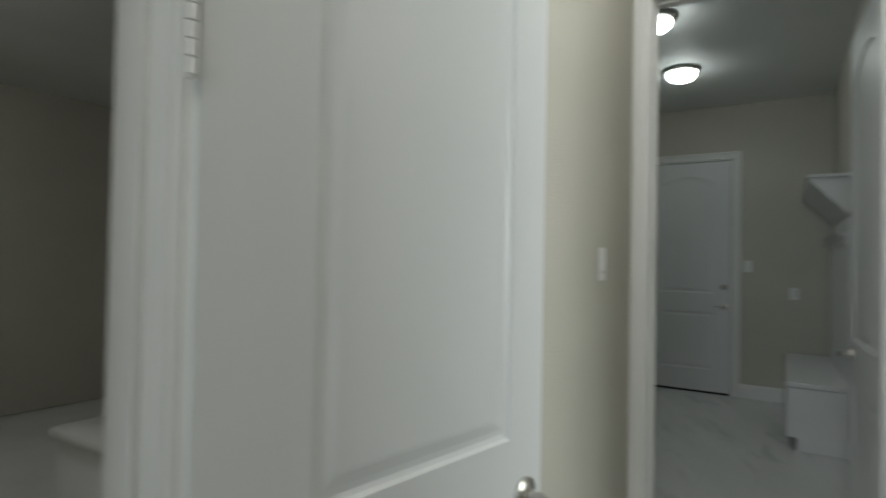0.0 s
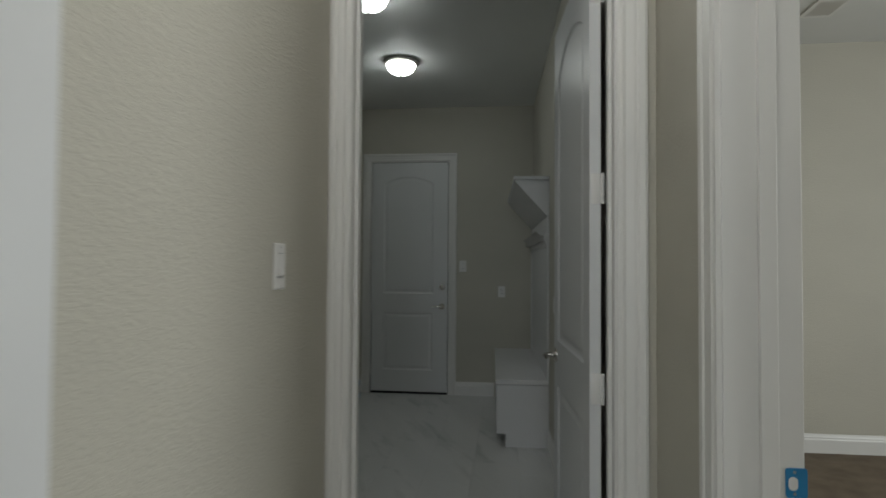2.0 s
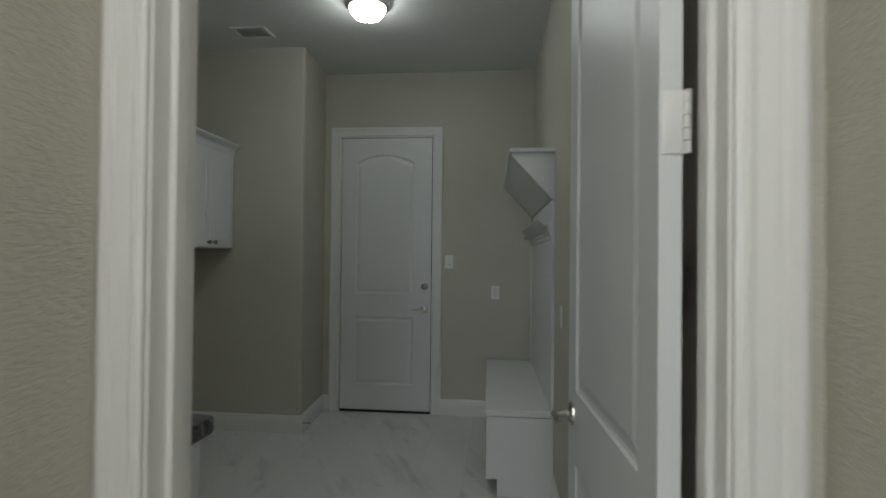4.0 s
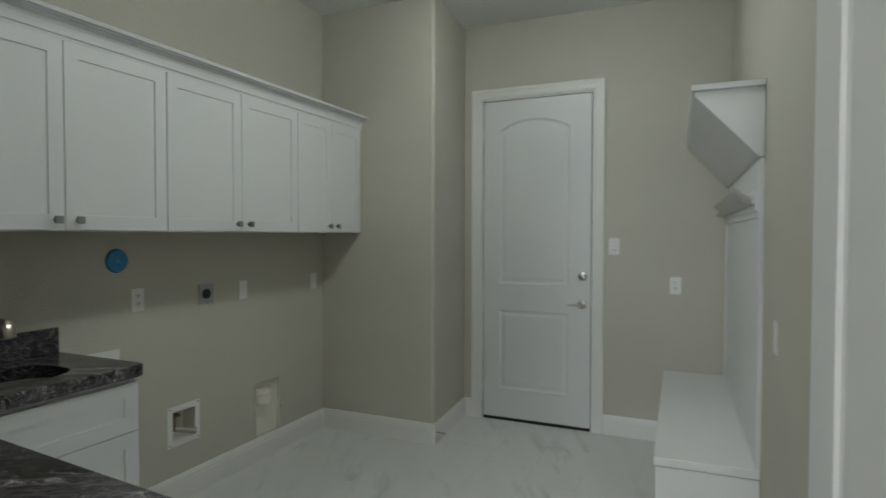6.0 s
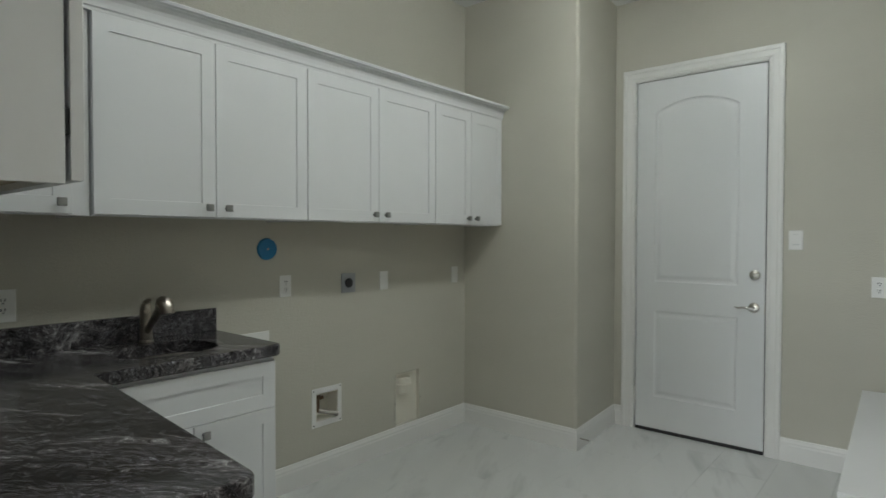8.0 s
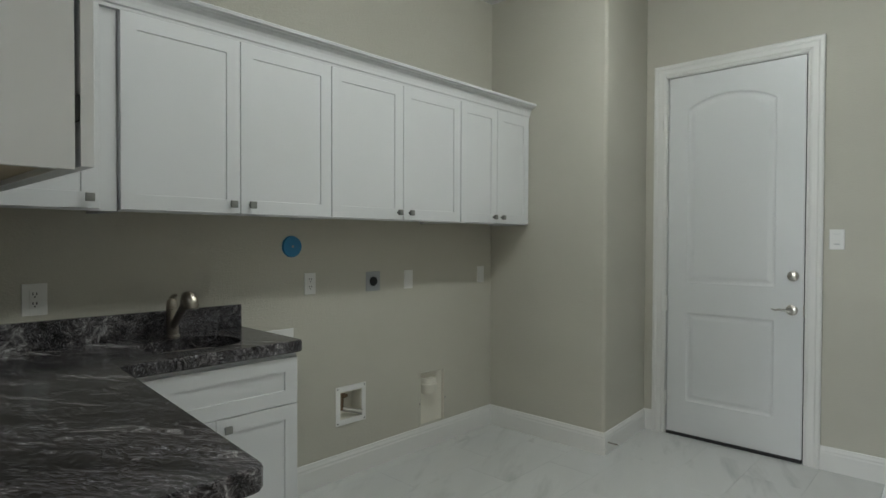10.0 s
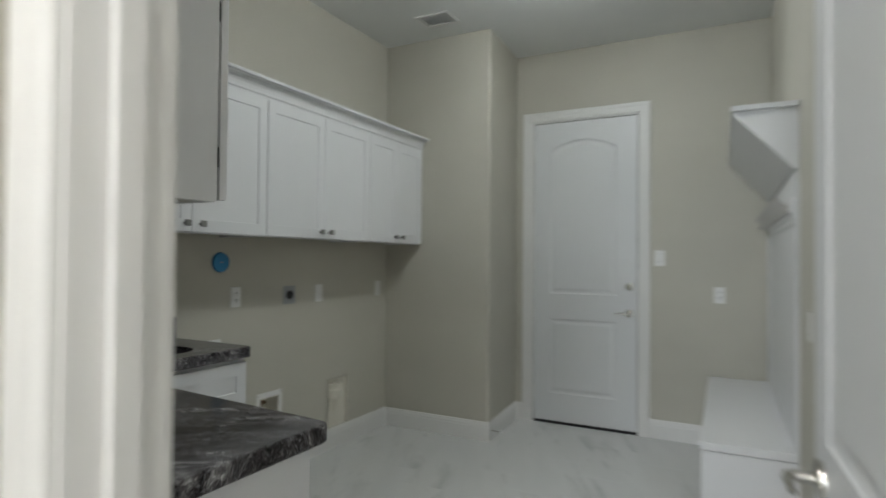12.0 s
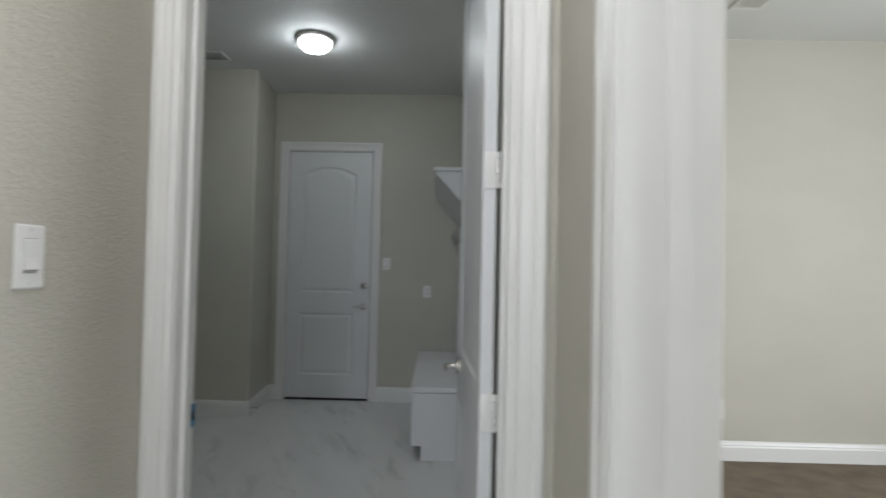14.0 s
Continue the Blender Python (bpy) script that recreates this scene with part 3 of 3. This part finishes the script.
for z in (0.1, 0.42, 0.68):
    part("hinge", B(1.185, 1.207, 0.4225, 0.4305, z - 0.022, z + 0.022, 0.002), BLACK, ec, "dark concealed hinge in the door gap")

# crown moulding over the cabinets
CROWN = [(0, 0), (0.02, 0.0), (0.022, 0.012), (0.028, 0.016), (0.03, 0.03), (0.034, 0.045), (0.041, 0.058), (0.052, 0.069), (0.062, 0.074), (0.064, 0.078), (0.08, 0.08), (0.083, 0.091), (0.079, 0.095), (0, 0.095)]
XF, YF, ZF = XL + 0.31, YH0 + 0.423, UZ1 - 0.012
bm = sweep(bmesh.new(), CROWN, [
    lambda a, b: Vector((XF + a, BY - 0.004, ZF + b)),
    lambda a, b: Vector((XF + a, YF + a, ZF + b)),
    lambda a, b: Vector((0.532 + a, YF + a, ZF + b)),
    lambda a, b: Vector((0.532 + a, YH0 + 0.002, ZF + b))])
tagged(part("crown_moulding", bm, CABP), "white crown moulding running over the wall cabinets", "moulding")

CT0, CT1 = 0.873, 0.922      # counter's underside and top
CF1, CE1 = -0.471, -2.628    # leg along the left wall: front edge and end
CF2, CE2 = -3.425, 0.624     # leg along the hall wall: front edge and end


def base_cabinet(m, width, depth, label, layout):
    """Base unit: local x along the wall, y out of it."""
    c = thing("base_cabinet", m, label, "cabinet", "base cabinets under the counter")
    for x in (0, width - 0.018):
        part("side_panel", B(x, x + 0.018, 0, depth, 0.1, CT0 - 0.002), CABP, c)
    part("back_panel", B(0.018, width - 0.018, 0, 0.012, 0.118, CT0 - 0.002), CABP, c)
    part("bottom_panel", B(0.018, width - 0.018, 0, depth, 0.1, 0.118), CABP, c)
    part("face_frame", B(0.018, width - 0.018, depth - 0.018, depth, 0.118, CT0 - 0.002), CABP, c)
    part("toe_kick", B(0, width, 0, depth - 0.06, 0, 0.1), CABP, c)
    for kind, xa, xb, za, zb, hd in layout:
        front(c, xa, xb, za, zb, depth + 0.001, hd, kind)
    return c


base_cabinet(pose(XL, CE1 - 0.02, 0, 0, 0, -90), 0.80, 0.51, "white shaker sink base cabinet with drawer front and doors",
             [("drawer_front", 0.004, 0.705, 0.662, 0.854, None), ("door", 0.004, 0.353, 0.115, 0.6585, (0.317, 0.622)), ("door", 0.356, 0.705, 0.115, 0.6585, (0.392, 0.622))])
base_cabinet(pose(-0.42, YH0, 0), 1.02, 0.655, "white base cabinet under the granite return",
             [("door", 0.004, 0.5, 0.115, 0.858, (0.47, 0.8)), ("door", 0.505, 1.0, 0.115, 0.858, (0.53, 0.8))])

# granite counter: an L with eased edges, a sink cut-out, and splashes
SX, SY, SRX, SRY = -0.72, -3.0, 0.145, 0.19


def rounded(f):
    """The sink's outline, scaled by f about its centre."""
    return [(f * SRX * math.copysign(abs(math.cos(a)) ** 0.7, math.cos(a)), f * SRY * math.copysign(abs(math.sin(a)) ** 0.7, math.sin(a))) for a in [2 * math.pi * k / 40 for k in range(40)]]


def worktop():
    bm = bmesh.new()
    e = 0.006

    def outline(s):
        x1, y1, x2, y2 = CF1 - s, CE1 - s, CE2 - s, CF2 - s
        pts = [(XL + 0.002, y1)]
        pts += [(x1 - 0.03 + 0.03 * math.sin(a), y1 - 0.03 + 0.03 * math.cos(a)) for a in (0, 0.52, 1.05, 1.571)]
        pts += [(x1, y2 + 0.09)]
        pts += [(x2 - 0.03 + 0.03 * math.sin(a), y2 - 0.03 + 0.03 * math.cos(a)) for a in (0, 0.52, 1.05, 1.571)]
        return pts + [(x2, YH0 + 0.002), (XL + 0.002, YH0 + 0.002)]

    rings = [[bm.verts.new((x, y, z)) for x, y in outline(s)] for s, z in ((e, CT1), (e * 0.3, CT1 - e * 0.3), (0, CT1 - e), (0, CT0 + e), (e * 0.3, CT0 + e * 0.3), (e, CT0))]
    n = len(rings[0])
    for p, q in zip(rings, rings[1:]):
        for i in range(n):
            j = (i + 1) % n
            bm.faces.new((p[i], p[j], q[j], q[i]))
    ht = [bm.verts.new((SX + x, SY + y, CT1)) for x, y in rounded(1)]
    hb = [bm.verts.new((SX + x, SY + y, CT0)) for x, y in rounded(1)]
    m = len(ht)
    for i in range(m):
        j = (i + 1) % m
        bm.faces.new((ht[i], ht[j], hb[j], hb[i]))
    for ring, h in ((rings[0], ht), (rings[-1], hb)):
        es = [bm.edges.get((ring[i], ring[(i + 1) % n])) for i in range(n)] + [bm.edges.get((h[i], h[(i + 1) % m])) for i in range(m)]
        bmesh.ops.triangle_fill(bm, edges=es, use_beauty=True)
    return bm


wt = thing("worktop", Matrix(), "glossy black granite worktop with white swirls", "worktop")
part("slab", worktop(), GRANITE, wt)
part("backsplash", B(XL + 0.001, XL + 0.024, YH0 + 0.024, CE1 - 0.008, CT1, CT1 + 0.106, 0.0015), GRANITE, wt)
part("backsplash", B(XL + 0.001, CE2 - 0.01, YH0 + 0.001, YH0 + 0.023, CT1, CT1 + 0.106, 0.0015), GRANITE, wt)

sk = thing("sink", pose(SX, SY, 0), "undermounted oval stainless steel sink", "sink")
bm = bmesh.new()
rr = [[bm.verts.new((x, y, z)) for x, y in rounded(f)] for f, z in ((1.06, CT0 - 0.001), (1.02, CT0 - 0.001), (1.0, CT0 - 0.02), (0.93, CT0 - 0.12), (0.75, CT0 - 0.15), (0.1, CT0 - 0.155))]
for p, q in zip(rr, rr[1:]):
    for i in range(40):
        j = (i + 1) % 40
        bm.faces.new((p[i], p[j], q[j], q[i]))
part("bowl", bm, STEEL, sk, "", True)
part("drain", cyl(bmesh.new(), (0, 0, CT0 - 0.158), (0, 0, CT0 - 0.15), 0.04, 0.038, 24), STEEL, sk, "round steel drain", True)

# faucet: body, angled spout with pull-out head, lever on top
fa = thing("faucet", pose(-0.938, -2.982, CT1, 0, 0, -3), "brushed nickel pull-out faucet with thick angled spout", "faucet")
bm = lathe(bmesh.new(), [(0, 0), (0.029, 0), (0.029, 0.006), (0.0245, 0.011), (0.0235, 0.05), (0.0245, 0.105), (0.0235, 0.112), (0.0245, 0.118), (0.024, 0.14), (0.0205, 0.157), (0.0125, 0.167), (0, 0.17)], (0, 0, 0), 28)
part("body", bm, DARKNI, fa, "", True)
bm = tube(bmesh.new(), [(0.006, 0, 0.042), (0.05, 0, 0.078), (0.11, 0, 0.124), (0.158, 0, 0.158)], [0.0145, 0.0145, 0.016, 0.0195], 20)
part("spout", bm, DARKNI, fa, "", True)
bm = tube(bmesh.new(), [(0.152, 0, 0.154), (0.168, 0, 0.168), (0.186, 0, 0.178), (0.204, 0, 0.175), (0.217, 0, 0.161), (0.223, 0, 0.146), (0.225, 0, 0.138)], [0.0205, 0.026, 0.0305, 0.0315, 0.0295, 0.027, 0.0245], 22)
part("spray_head", bm, DARKNI, fa, "rounded pull-out spray head", True)
bm = tube(bmesh.new(), [(-0.006, 0, 0.165), (0.016, 0.002, 0.176), (0.034, 0.004, 0.18), (0.046, 0.005, 0.178)], [0.012, 0.009, 0.0055, 0.003], 12)
part("lever", bm, DARKNI, fa, "pointed lever on the faucet top", True)

# ---- wall plates ----


def plate(name, m, label, kind="blank", w=0.07, h=0.114, steel=False):
    """Cover plate: local x along the wall, y out of it, z up, about its centre."""
    p = thing(name, m, label, "outlet" if kind in ("duplex", "decora", "round") else "switch" if kind == "rocker" else "wall plate")
    part("cover", B(-w / 2, w / 2, 0, 0.006, -h / 2, h / 2, 0.0042 if kind == "rocker" else 0.0022), GREYP if steel else PLASTIC, p)
    if kind in ("duplex", "decora"):
        faces = [(s * 0.0195, 0.014) for s in (-1, 1)] if kind == "duplex" else [(0, 0.033)]
        for zc, hh in faces:
            o = part("receptacle", B(-0.0165, 0.0165, 0.006, 0.0085, zc - hh, zc + hh, 0.001), PLASTIC, p)
            for s in ((0,) if kind == "duplex" else (-0.018, 0.018)):
                for x in (-0.006, 0.006):
                    part("slot", B(x - 0.0017, x + 0.0017, 0.0086, 0.0092, zc + s - 0.001, zc + s + 0.009), BLACK, o)
                part("slot", cyl(bmesh.new(), (0, 0.0086, zc + s - 0.008), (0, 0.0092, zc + s - 0.008), 0.0028, None, 10), BLACK, o)
    if kind == "rocker":
        bm = bmesh.new()
        prof = ((0.006, 0.031), (0.0068, 0.03), (0.0072, -0.001), (0.0108, -0.0215), (0.0103, -0.0235), (0.006, -0.0235))
        sides = [[bm.verts.new((x, y, z)) for y, z in prof] for x in (-0.0158, 0.0158)]
        for e, f in zip(zip(*sides), list(zip(*sides))[1:]):
            bm.faces.new((e[0], e[1], f[1], f[0]))
        bm.faces.new(sides[0])
        bm.faces.new(sides[1][::-1])
        part("rocker", bm, PLASTIC, p)
        for z, hh in ((0.0322, 0.0006), (-0.0252, 0.0009), (-0.0285, 0.0009)):
            part("slot", B(-0.0158, 0.0158, 0.0058, 0.0064, z - hh, z + hh), GREYP, p, "narrow grey gap round the rocker")
    if kind != "round":
        for s in (-1, 1):
            part("screw", cyl(bmesh.new(), (0, 0.006, s * h * 0.42), (0, 0.0072, s * h * 0.42), 0.003, None, 10), PLASTIC, p)
    return p


def on_left(y, z):
    return pose(XL, y, z, 0, 0, -90)


plate("outlet", on_left(-2.238, 1.105), "white duplex outlet on the wall above the washer hookup", "duplex")
plate("blank_plate", on_left(-1.517, 1.094), "white blank wall plate")
plate("blank_plate", on_left(-0.812, 1.097), "white blank wall plate near the corner")
plate("outlet", on_left(-3.457, 1.11), "white outlet plate above the granite splash", "decora", 0.082, 0.121)
dr = plate("dryer_outlet", on_left(-1.804, 1.096), "grey steel dryer outlet plate with round black socket", "round", 0.105, 0.114, True)
part("socket", cyl(bmesh.new(), (0, 0.005, 0), (0, 0.013, 0), 0.028, 0.0265, 28), BLACK, dr, "round black socket", True)
cap = thing("pipe_cap", on_left(-2.348, 1.303), "round blue plastic test cap on the wall", "pipe cap")
part("disc", cyl(bmesh.new(), (0, 0.0, 0), (0, 0.012, 0), 0.057, 0.053, 40), BLUE, cap, "", True)
part("screw", cyl(bmesh.new(), (0, 0.012, 0), (0, 0.0145, 0), 0.006, None, 14), STEEL, cap, "small steel screw", True)
plate("blank_plate", on_left(-2.449, 0.815), "white square cover plate behind the counter end", "blank", 0.22, 0.13)
plate("light_switch", pose(0.978, 0, 1.351, 0, 0, 180), "white rocker light switch beside the outer door", "rocker", 0.075, 0.118)
plate("outlet", pose(1.385, 0, 1.087, 0, 0, 180), "white outlet on the far wall above the bench", "duplex", 0.072, 0.116)
plate("light_switch", RIGHT @ pose(0, -2.02, 1.09, 0, 0, 90), "white light switch on the wall near the bench", "rocker")
plate("light_switch", pose(HL, -4.662, 1.353, 0, 0, -90), "white rocker light switch on the textured hall wall", "rocker", 0.072, 0.116)

# washer supply box, recessed
wb = thing("washer_box", on_left(-1.963, 0.405), "white recessed washer supply box with brass valve", "washer box")
bm = bmesh.new()
for a in ((-0.105, 0.105, 0.078, 0.109), (-0.105, 0.105, -0.109, -0.078), (-0.105, -0.078, -0.078, 0.078), (0.078, 0.105, -0.078, 0.078)):
    box(bm, a[0], a[1], 0, 0.004, a[2], a[3])
part("flange", bm, PLASTIC, wb)
for sx in (-1, 1):
    for sz in (-1, 1):
        part("screw", cyl(bmesh.new(), (sx * 0.094, 0.004, sz * 0.097), (sx * 0.094, 0.0055, sz * 0.097), 0.004, None, 10), BLACK, wb)
bm = bmesh.new()
for a in ((-0.076, 0.076, -0.09, -0.086, -0.076, 0.076), (-0.076, -0.073, -0.086, 0.001, -0.076, 0.076), (0.073, 0.076, -0.086, 0.001, -0.076, 0.076), (-0.073, 0.073, -0.086, 0.001, -0.076, -0.073), (-0.073, 0.073, -0.086, 0.001, 0.073, 0.076)):
    box(bm, *a)
# recess borrows the vent's darker cream plastic, so its shade is partly colour
part("recess", bm, PVC, wb)
bm = cyl(bmesh.new(), (0.04, -0.086, 0.02), (0.04, -0.04, 0.02), 0.016, None, 14)
cyl(bm, (0.04, -0.045, 0.055), (0.04, -0.045, -0.036), 0.021, 0.018, 16)
cyl(bm, (0.04, -0.045, 0.035), (0.004, -0.024, 0.046), 0.011, 0.009, 12)
lathe(bm, [(0, 0), (0.026, 0.0), (0.028, 0.007), (0.025, 0.014), (0, 0.014)], (0.04, -0.045, 0.052), 10)
part("valve", bm, BRASS, wb, "dull brass valve", True)
bm = tube(bmesh.new(), [(0.04, -0.045, -0.025), (0.018, -0.035, -0.034), (-0.02, -0.008, -0.044), (-0.05, 0.016, -0.052)], [0.013, 0.014, 0.0135, 0.013], 14)
cyl(bm, (-0.05, 0.016, -0.052), (-0.062, 0.025, -0.055), 0.0165, 0.0165, 14)
part("hose_tail", bm, ZINC, wb, "dull grey metal hose tail", True)

# dryer vent sleeve, recessed
dv = thing("dryer_vent", on_left(-1.297, 0.1), "cream recessed dryer vent sleeve above the baseboard", "dryer vent")
part("back", B(-0.108, 0.108, -0.026, -0.022, 0.044, 0.378), PVC, dv)
for sx in (-1, 1):
    part("side", B(sx * 0.1095 - 0.0015, sx * 0.1095 + 0.0015, -0.026, 0.002, 0.044, 0.38), PVC, dv)
    part("flange", B(sx * 0.118 - 0.007, sx * 0.118 + 0.007, 0.0005, 0.004, 0.044, 0.39, 0.001), WALL, dv, "wall-painted flange")
part("flange", B(-0.1105, 0.1105, 0.0005, 0.004, 0.379, 0.39, 0.001), WALL, dv, "wall-painted flange")
bm = lathe(bmesh.new(), [(0, 0.25), (0.056, 0.25), (0.058, 0.256), (0.058, 0.308), (0.052, 0.312), (0.05, 0.32), (0.05, 0.344), (0.046, 0.348), (0.044, 0.34), (0, 0.34)], (0.034, -0.008, 0), 32)
part("duct_collar", bm, PVC, dv, "cream round duct collar", True)
for sx in (-1, 1):
    part("screw", cyl(bmesh.new(), (sx * 0.118, 0.004, 0.19), (sx * 0.118, 0.0055, 0.19), 0.004, None, 10), BLACK, dv)

# ---- bench with shelf on the right wall; local x < 0 comes out of the wall ----
BE = -1.665
bn = thing("bench", RIGHT, "white built-in storage bench with lift-up lid", "bench")
bm = B(-0.389, -0.001, BE, -0.003, 0.1, 0.462, 0.0012)
box(bm, -0.322, -0.001, BE, -0.003, 0.0, 0.1)
part("body", bm, CABP, bn)
part("lid", B(-0.396, -0.001, BE - 0.005, -0.003, 0.466, 0.503, 0.003), CABP, bn)
bp = thing("back_panel", RIGHT, "white panel on the wall over the bench with battens", "wall panel")
part("panel", B(-0.016, -0.0005, BE, -0.003, 0.503, 1.735), CABP, bp)
for y in (-0.035,):
    part("batten", B(-0.026, -0.016, y - 0.03, y + 0.03, 0.505, 1.499, 0.0015), CABP, bp)
LEDGE = [(-0.016, 1.5), (-0.022, 1.504), (-0.022, 1.528), (-0.031, 1.536), (-0.031, 1.55), (-0.037, 1.558), (-0.037, 1.6), (-0.031, 1.612), (-0.016, 1.612)]
part("hook_rail", sweep(bmesh.new(), LEDGE, [lambda a, b: Vector((a, BE + 0.01, b)), lambda a, b: Vector((a, -0.004, b))]), CABP, bp, "white moulded hook rail")
for k in range(15):
    hk = thing("coat_hook", RIGHT @ pose(-0.037, BE + 0.08 + k * 0.107, 1.572), "satin nickel double coat hook on the rail", "coat hook", "coat hooks on the rail")
    part("plate", B(-0.004, 0, -0.014, 0.014, -0.024, 0.026, 0.0015), HOOKN, hk)
    part("upper_prong", tube(bmesh.new(), [(-0.003, 0, 0.004), (-0.03, 0, 0.021), (-0.054, 0, 0.041), (-0.061, 0, 0.049)], [0.0065, 0.0065, 0.007, 0.0085], 10), HOOKN, hk, "", True)
    part("lower_prong", tube(bmesh.new(), [(-0.003, 0, -0.016), (-0.028, 0, -0.02), (-0.042, 0, -0.013), (-0.047, 0, -0.006)], [0.006, 0.006, 0.0065, 0.008], 10), HOOKN, hk, "", True)


sf = thing("wall_shelf", RIGHT, "white wall shelf with sloping underside above the bench", "shelf")
part("top", B(-0.268, -0.0005, BE - 0.02, -0.003, 2.012, 2.036, 0.003), CABP, sf)
bm = sweep(bmesh.new(), [(-0.255, 2.011), (-0.001, 2.011), (-0.001, 1.74), (-0.02, 1.74), (-0.255, 1.995)], [lambda a, b: Vector((a, BE, b)), lambda a, b: Vector((a, -0.004, b))])
part("sloping_box", bm, CABP, sf)

# ---- ceiling fixtures ----


def flush_lamp(x, y, label, z=CEIL, glass=GLASS_ON):
    l = thing("ceiling_light", pose(x, y, z), label, "ceiling light", "flush ceiling lights")
    part("pan", lathe(bmesh.new(), [(0, 0), (0.142, 0), (0.148, -0.008), (0.143, -0.026), (0.128, -0.034), (0.12, -0.034), (0.12, -0.02), (0, -0.02)], (0, 0, 0), 48), HOOKN, l, "brushed nickel pan", True)
    part("bowl", lathe(bmesh.new(), [(0.118, -0.03), (0.116, -0.05), (0.104, -0.075), (0.08, -0.097), (0.045, -0.112), (0.012, -0.117), (0, -0.117)], (0, 0, 0), 48), glass, l, "lit frosted glass bowl", True)
    part("finial", lathe(bmesh.new(), [(0, -0.135), (0.007, -0.132), (0.01, -0.125), (0.007, -0.118), (0.014, -0.115), (0, -0.115)], (0, 0, 0), 16), DARKNI, l, "nickel finial", True)
    return l


flush_lamp(0.566, -1.42, "lit flush ceiling light with frosted bowl and nickel pan")
flush_lamp(0.588, -2.62, "lit flush ceiling light with frosted bowl and nickel pan")
# hall and bathroom fixtures lie out of view, added to brighten those rooms
flush_lamp(1.38, -5.3, "unseen flush ceiling light added to brighten the hall", CEIL, GLASS_WARM)
flush_lamp(1.38, -7.3, "unseen flush ceiling light added to brighten the hall", CEIL, GLASS_WARM)
flush_lamp(-2.2, -6.2, "unseen flush ceiling light added to brighten the bathroom", 2.74, GLASS_WARM)
flush_lamp(3.9, -4.6, "lit flush ceiling light in the side room", CEIL, GLASS_WARM)

cv = thing("ceiling_vent", pose(-0.395, -1.02, CEIL), "white slatted ceiling air register", "air vent")
bm = bmesh.new()
for a in ((-0.13, 0.13, -0.1, -0.075), (-0.13, 0.13, 0.075, 0.1), (-0.13, -0.105, -0.075, 0.075), (0.105, 0.13, -0.075, 0.075)):
    box(bm, *a, -0.012, -0.001, 0.002)
part("frame", bm, PLASTIC, cv)
part("backing", B(-0.105, 0.105, -0.075, 0.075, -0.003, -0.001), CEILM, cv, "grey duct behind the slats")
for k in range(7):
    s = part("slat", B(-0.104, 0.104, -0.009, 0.009, -0.001, 0.001), PLASTIC, cv)
    s.matrix_local = pose(0, -0.064 + k * 0.0213, -0.008, 22, 0, 0)
cv2 = copy_thing(cv, pose(3.47, -2.13, CEIL, 0, 0, 90))
cv2["label"] = "white slatted ceiling air register in the side room"
plate("blank_plate", pose(3.545, -1.5, 0.365, 0, 0, 180), "white blank plate low on the side room wall", "blank", 0.09, 0.14)

# door stop on the baseboard of the boxed corner
ds = thing("door_stop", pose(BX + 0.012, -0.66, 0.075), "small nickel spring door stop on the baseboard", "door stop")
part("rod", tube(bmesh.new(), [(0, 0, 0), (0.035, 0, 0), (0.07, 0, 0)], 0.004, 10), DARKNI, ds, "", True)
part("tip", cyl(bmesh.new(), (0.068, 0, 0), (0.08, 0, 0), 0.007, None, 12), PLASTIC, ds, "white rubber tip", True)

# toilet in the bathroom
to = thing("toilet", pose(-0.42, -5.62, 0), "white porcelain toilet in the bathroom", "toilet")
part("tank", B(-0.22, 0.22, -0.1, 0.1, 0.38, 0.74, 0.02), PORC, to, "", True)
part("tank_lid", B(-0.235, 0.235, -0.115, 0.11, 0.74, 0.775, 0.012), PORC, to, "", True)
bm = lathe(bmesh.new(), [(0, 0), (0.13, 0), (0.11, 0.1), (0.13, 0.25), (0.19, 0.38), (0.19, 0.41), (0, 0.41)], (0, -0.32, 0), 32)
box(bm, -0.1, 0.1, -0.3, 0.08, 0, 0.38, 0.02)
part("bowl", bm, PORC, to, "", True)

# ---- floor tiles ----
fl = bpy.data.objects["floor"]
TW, TL, GAP = 0.305, 0.61, 0.0009
tile_me = mesh_of("tile", B(GAP / 2, TW - GAP / 2, GAP / 2, TL - GAP / 2, -0.006, 0.0, 0.0004), TILE)
for i in range(math.floor((XL - 0.02) / TW), math.ceil(HR / TW)):
    shift = (i % 3) * TL / 3
    for j in range(-12, 1):
        x, y = i * TW, j * TL - shift
        cx, cy = x + TW / 2, y + TL / 2
        if cy > 0.2 or (cy < YH1 and cx < 0.7):
            continue
        o = new("tile", tile_me)
        o.parent = fl
        o.location = (x, y, 0)
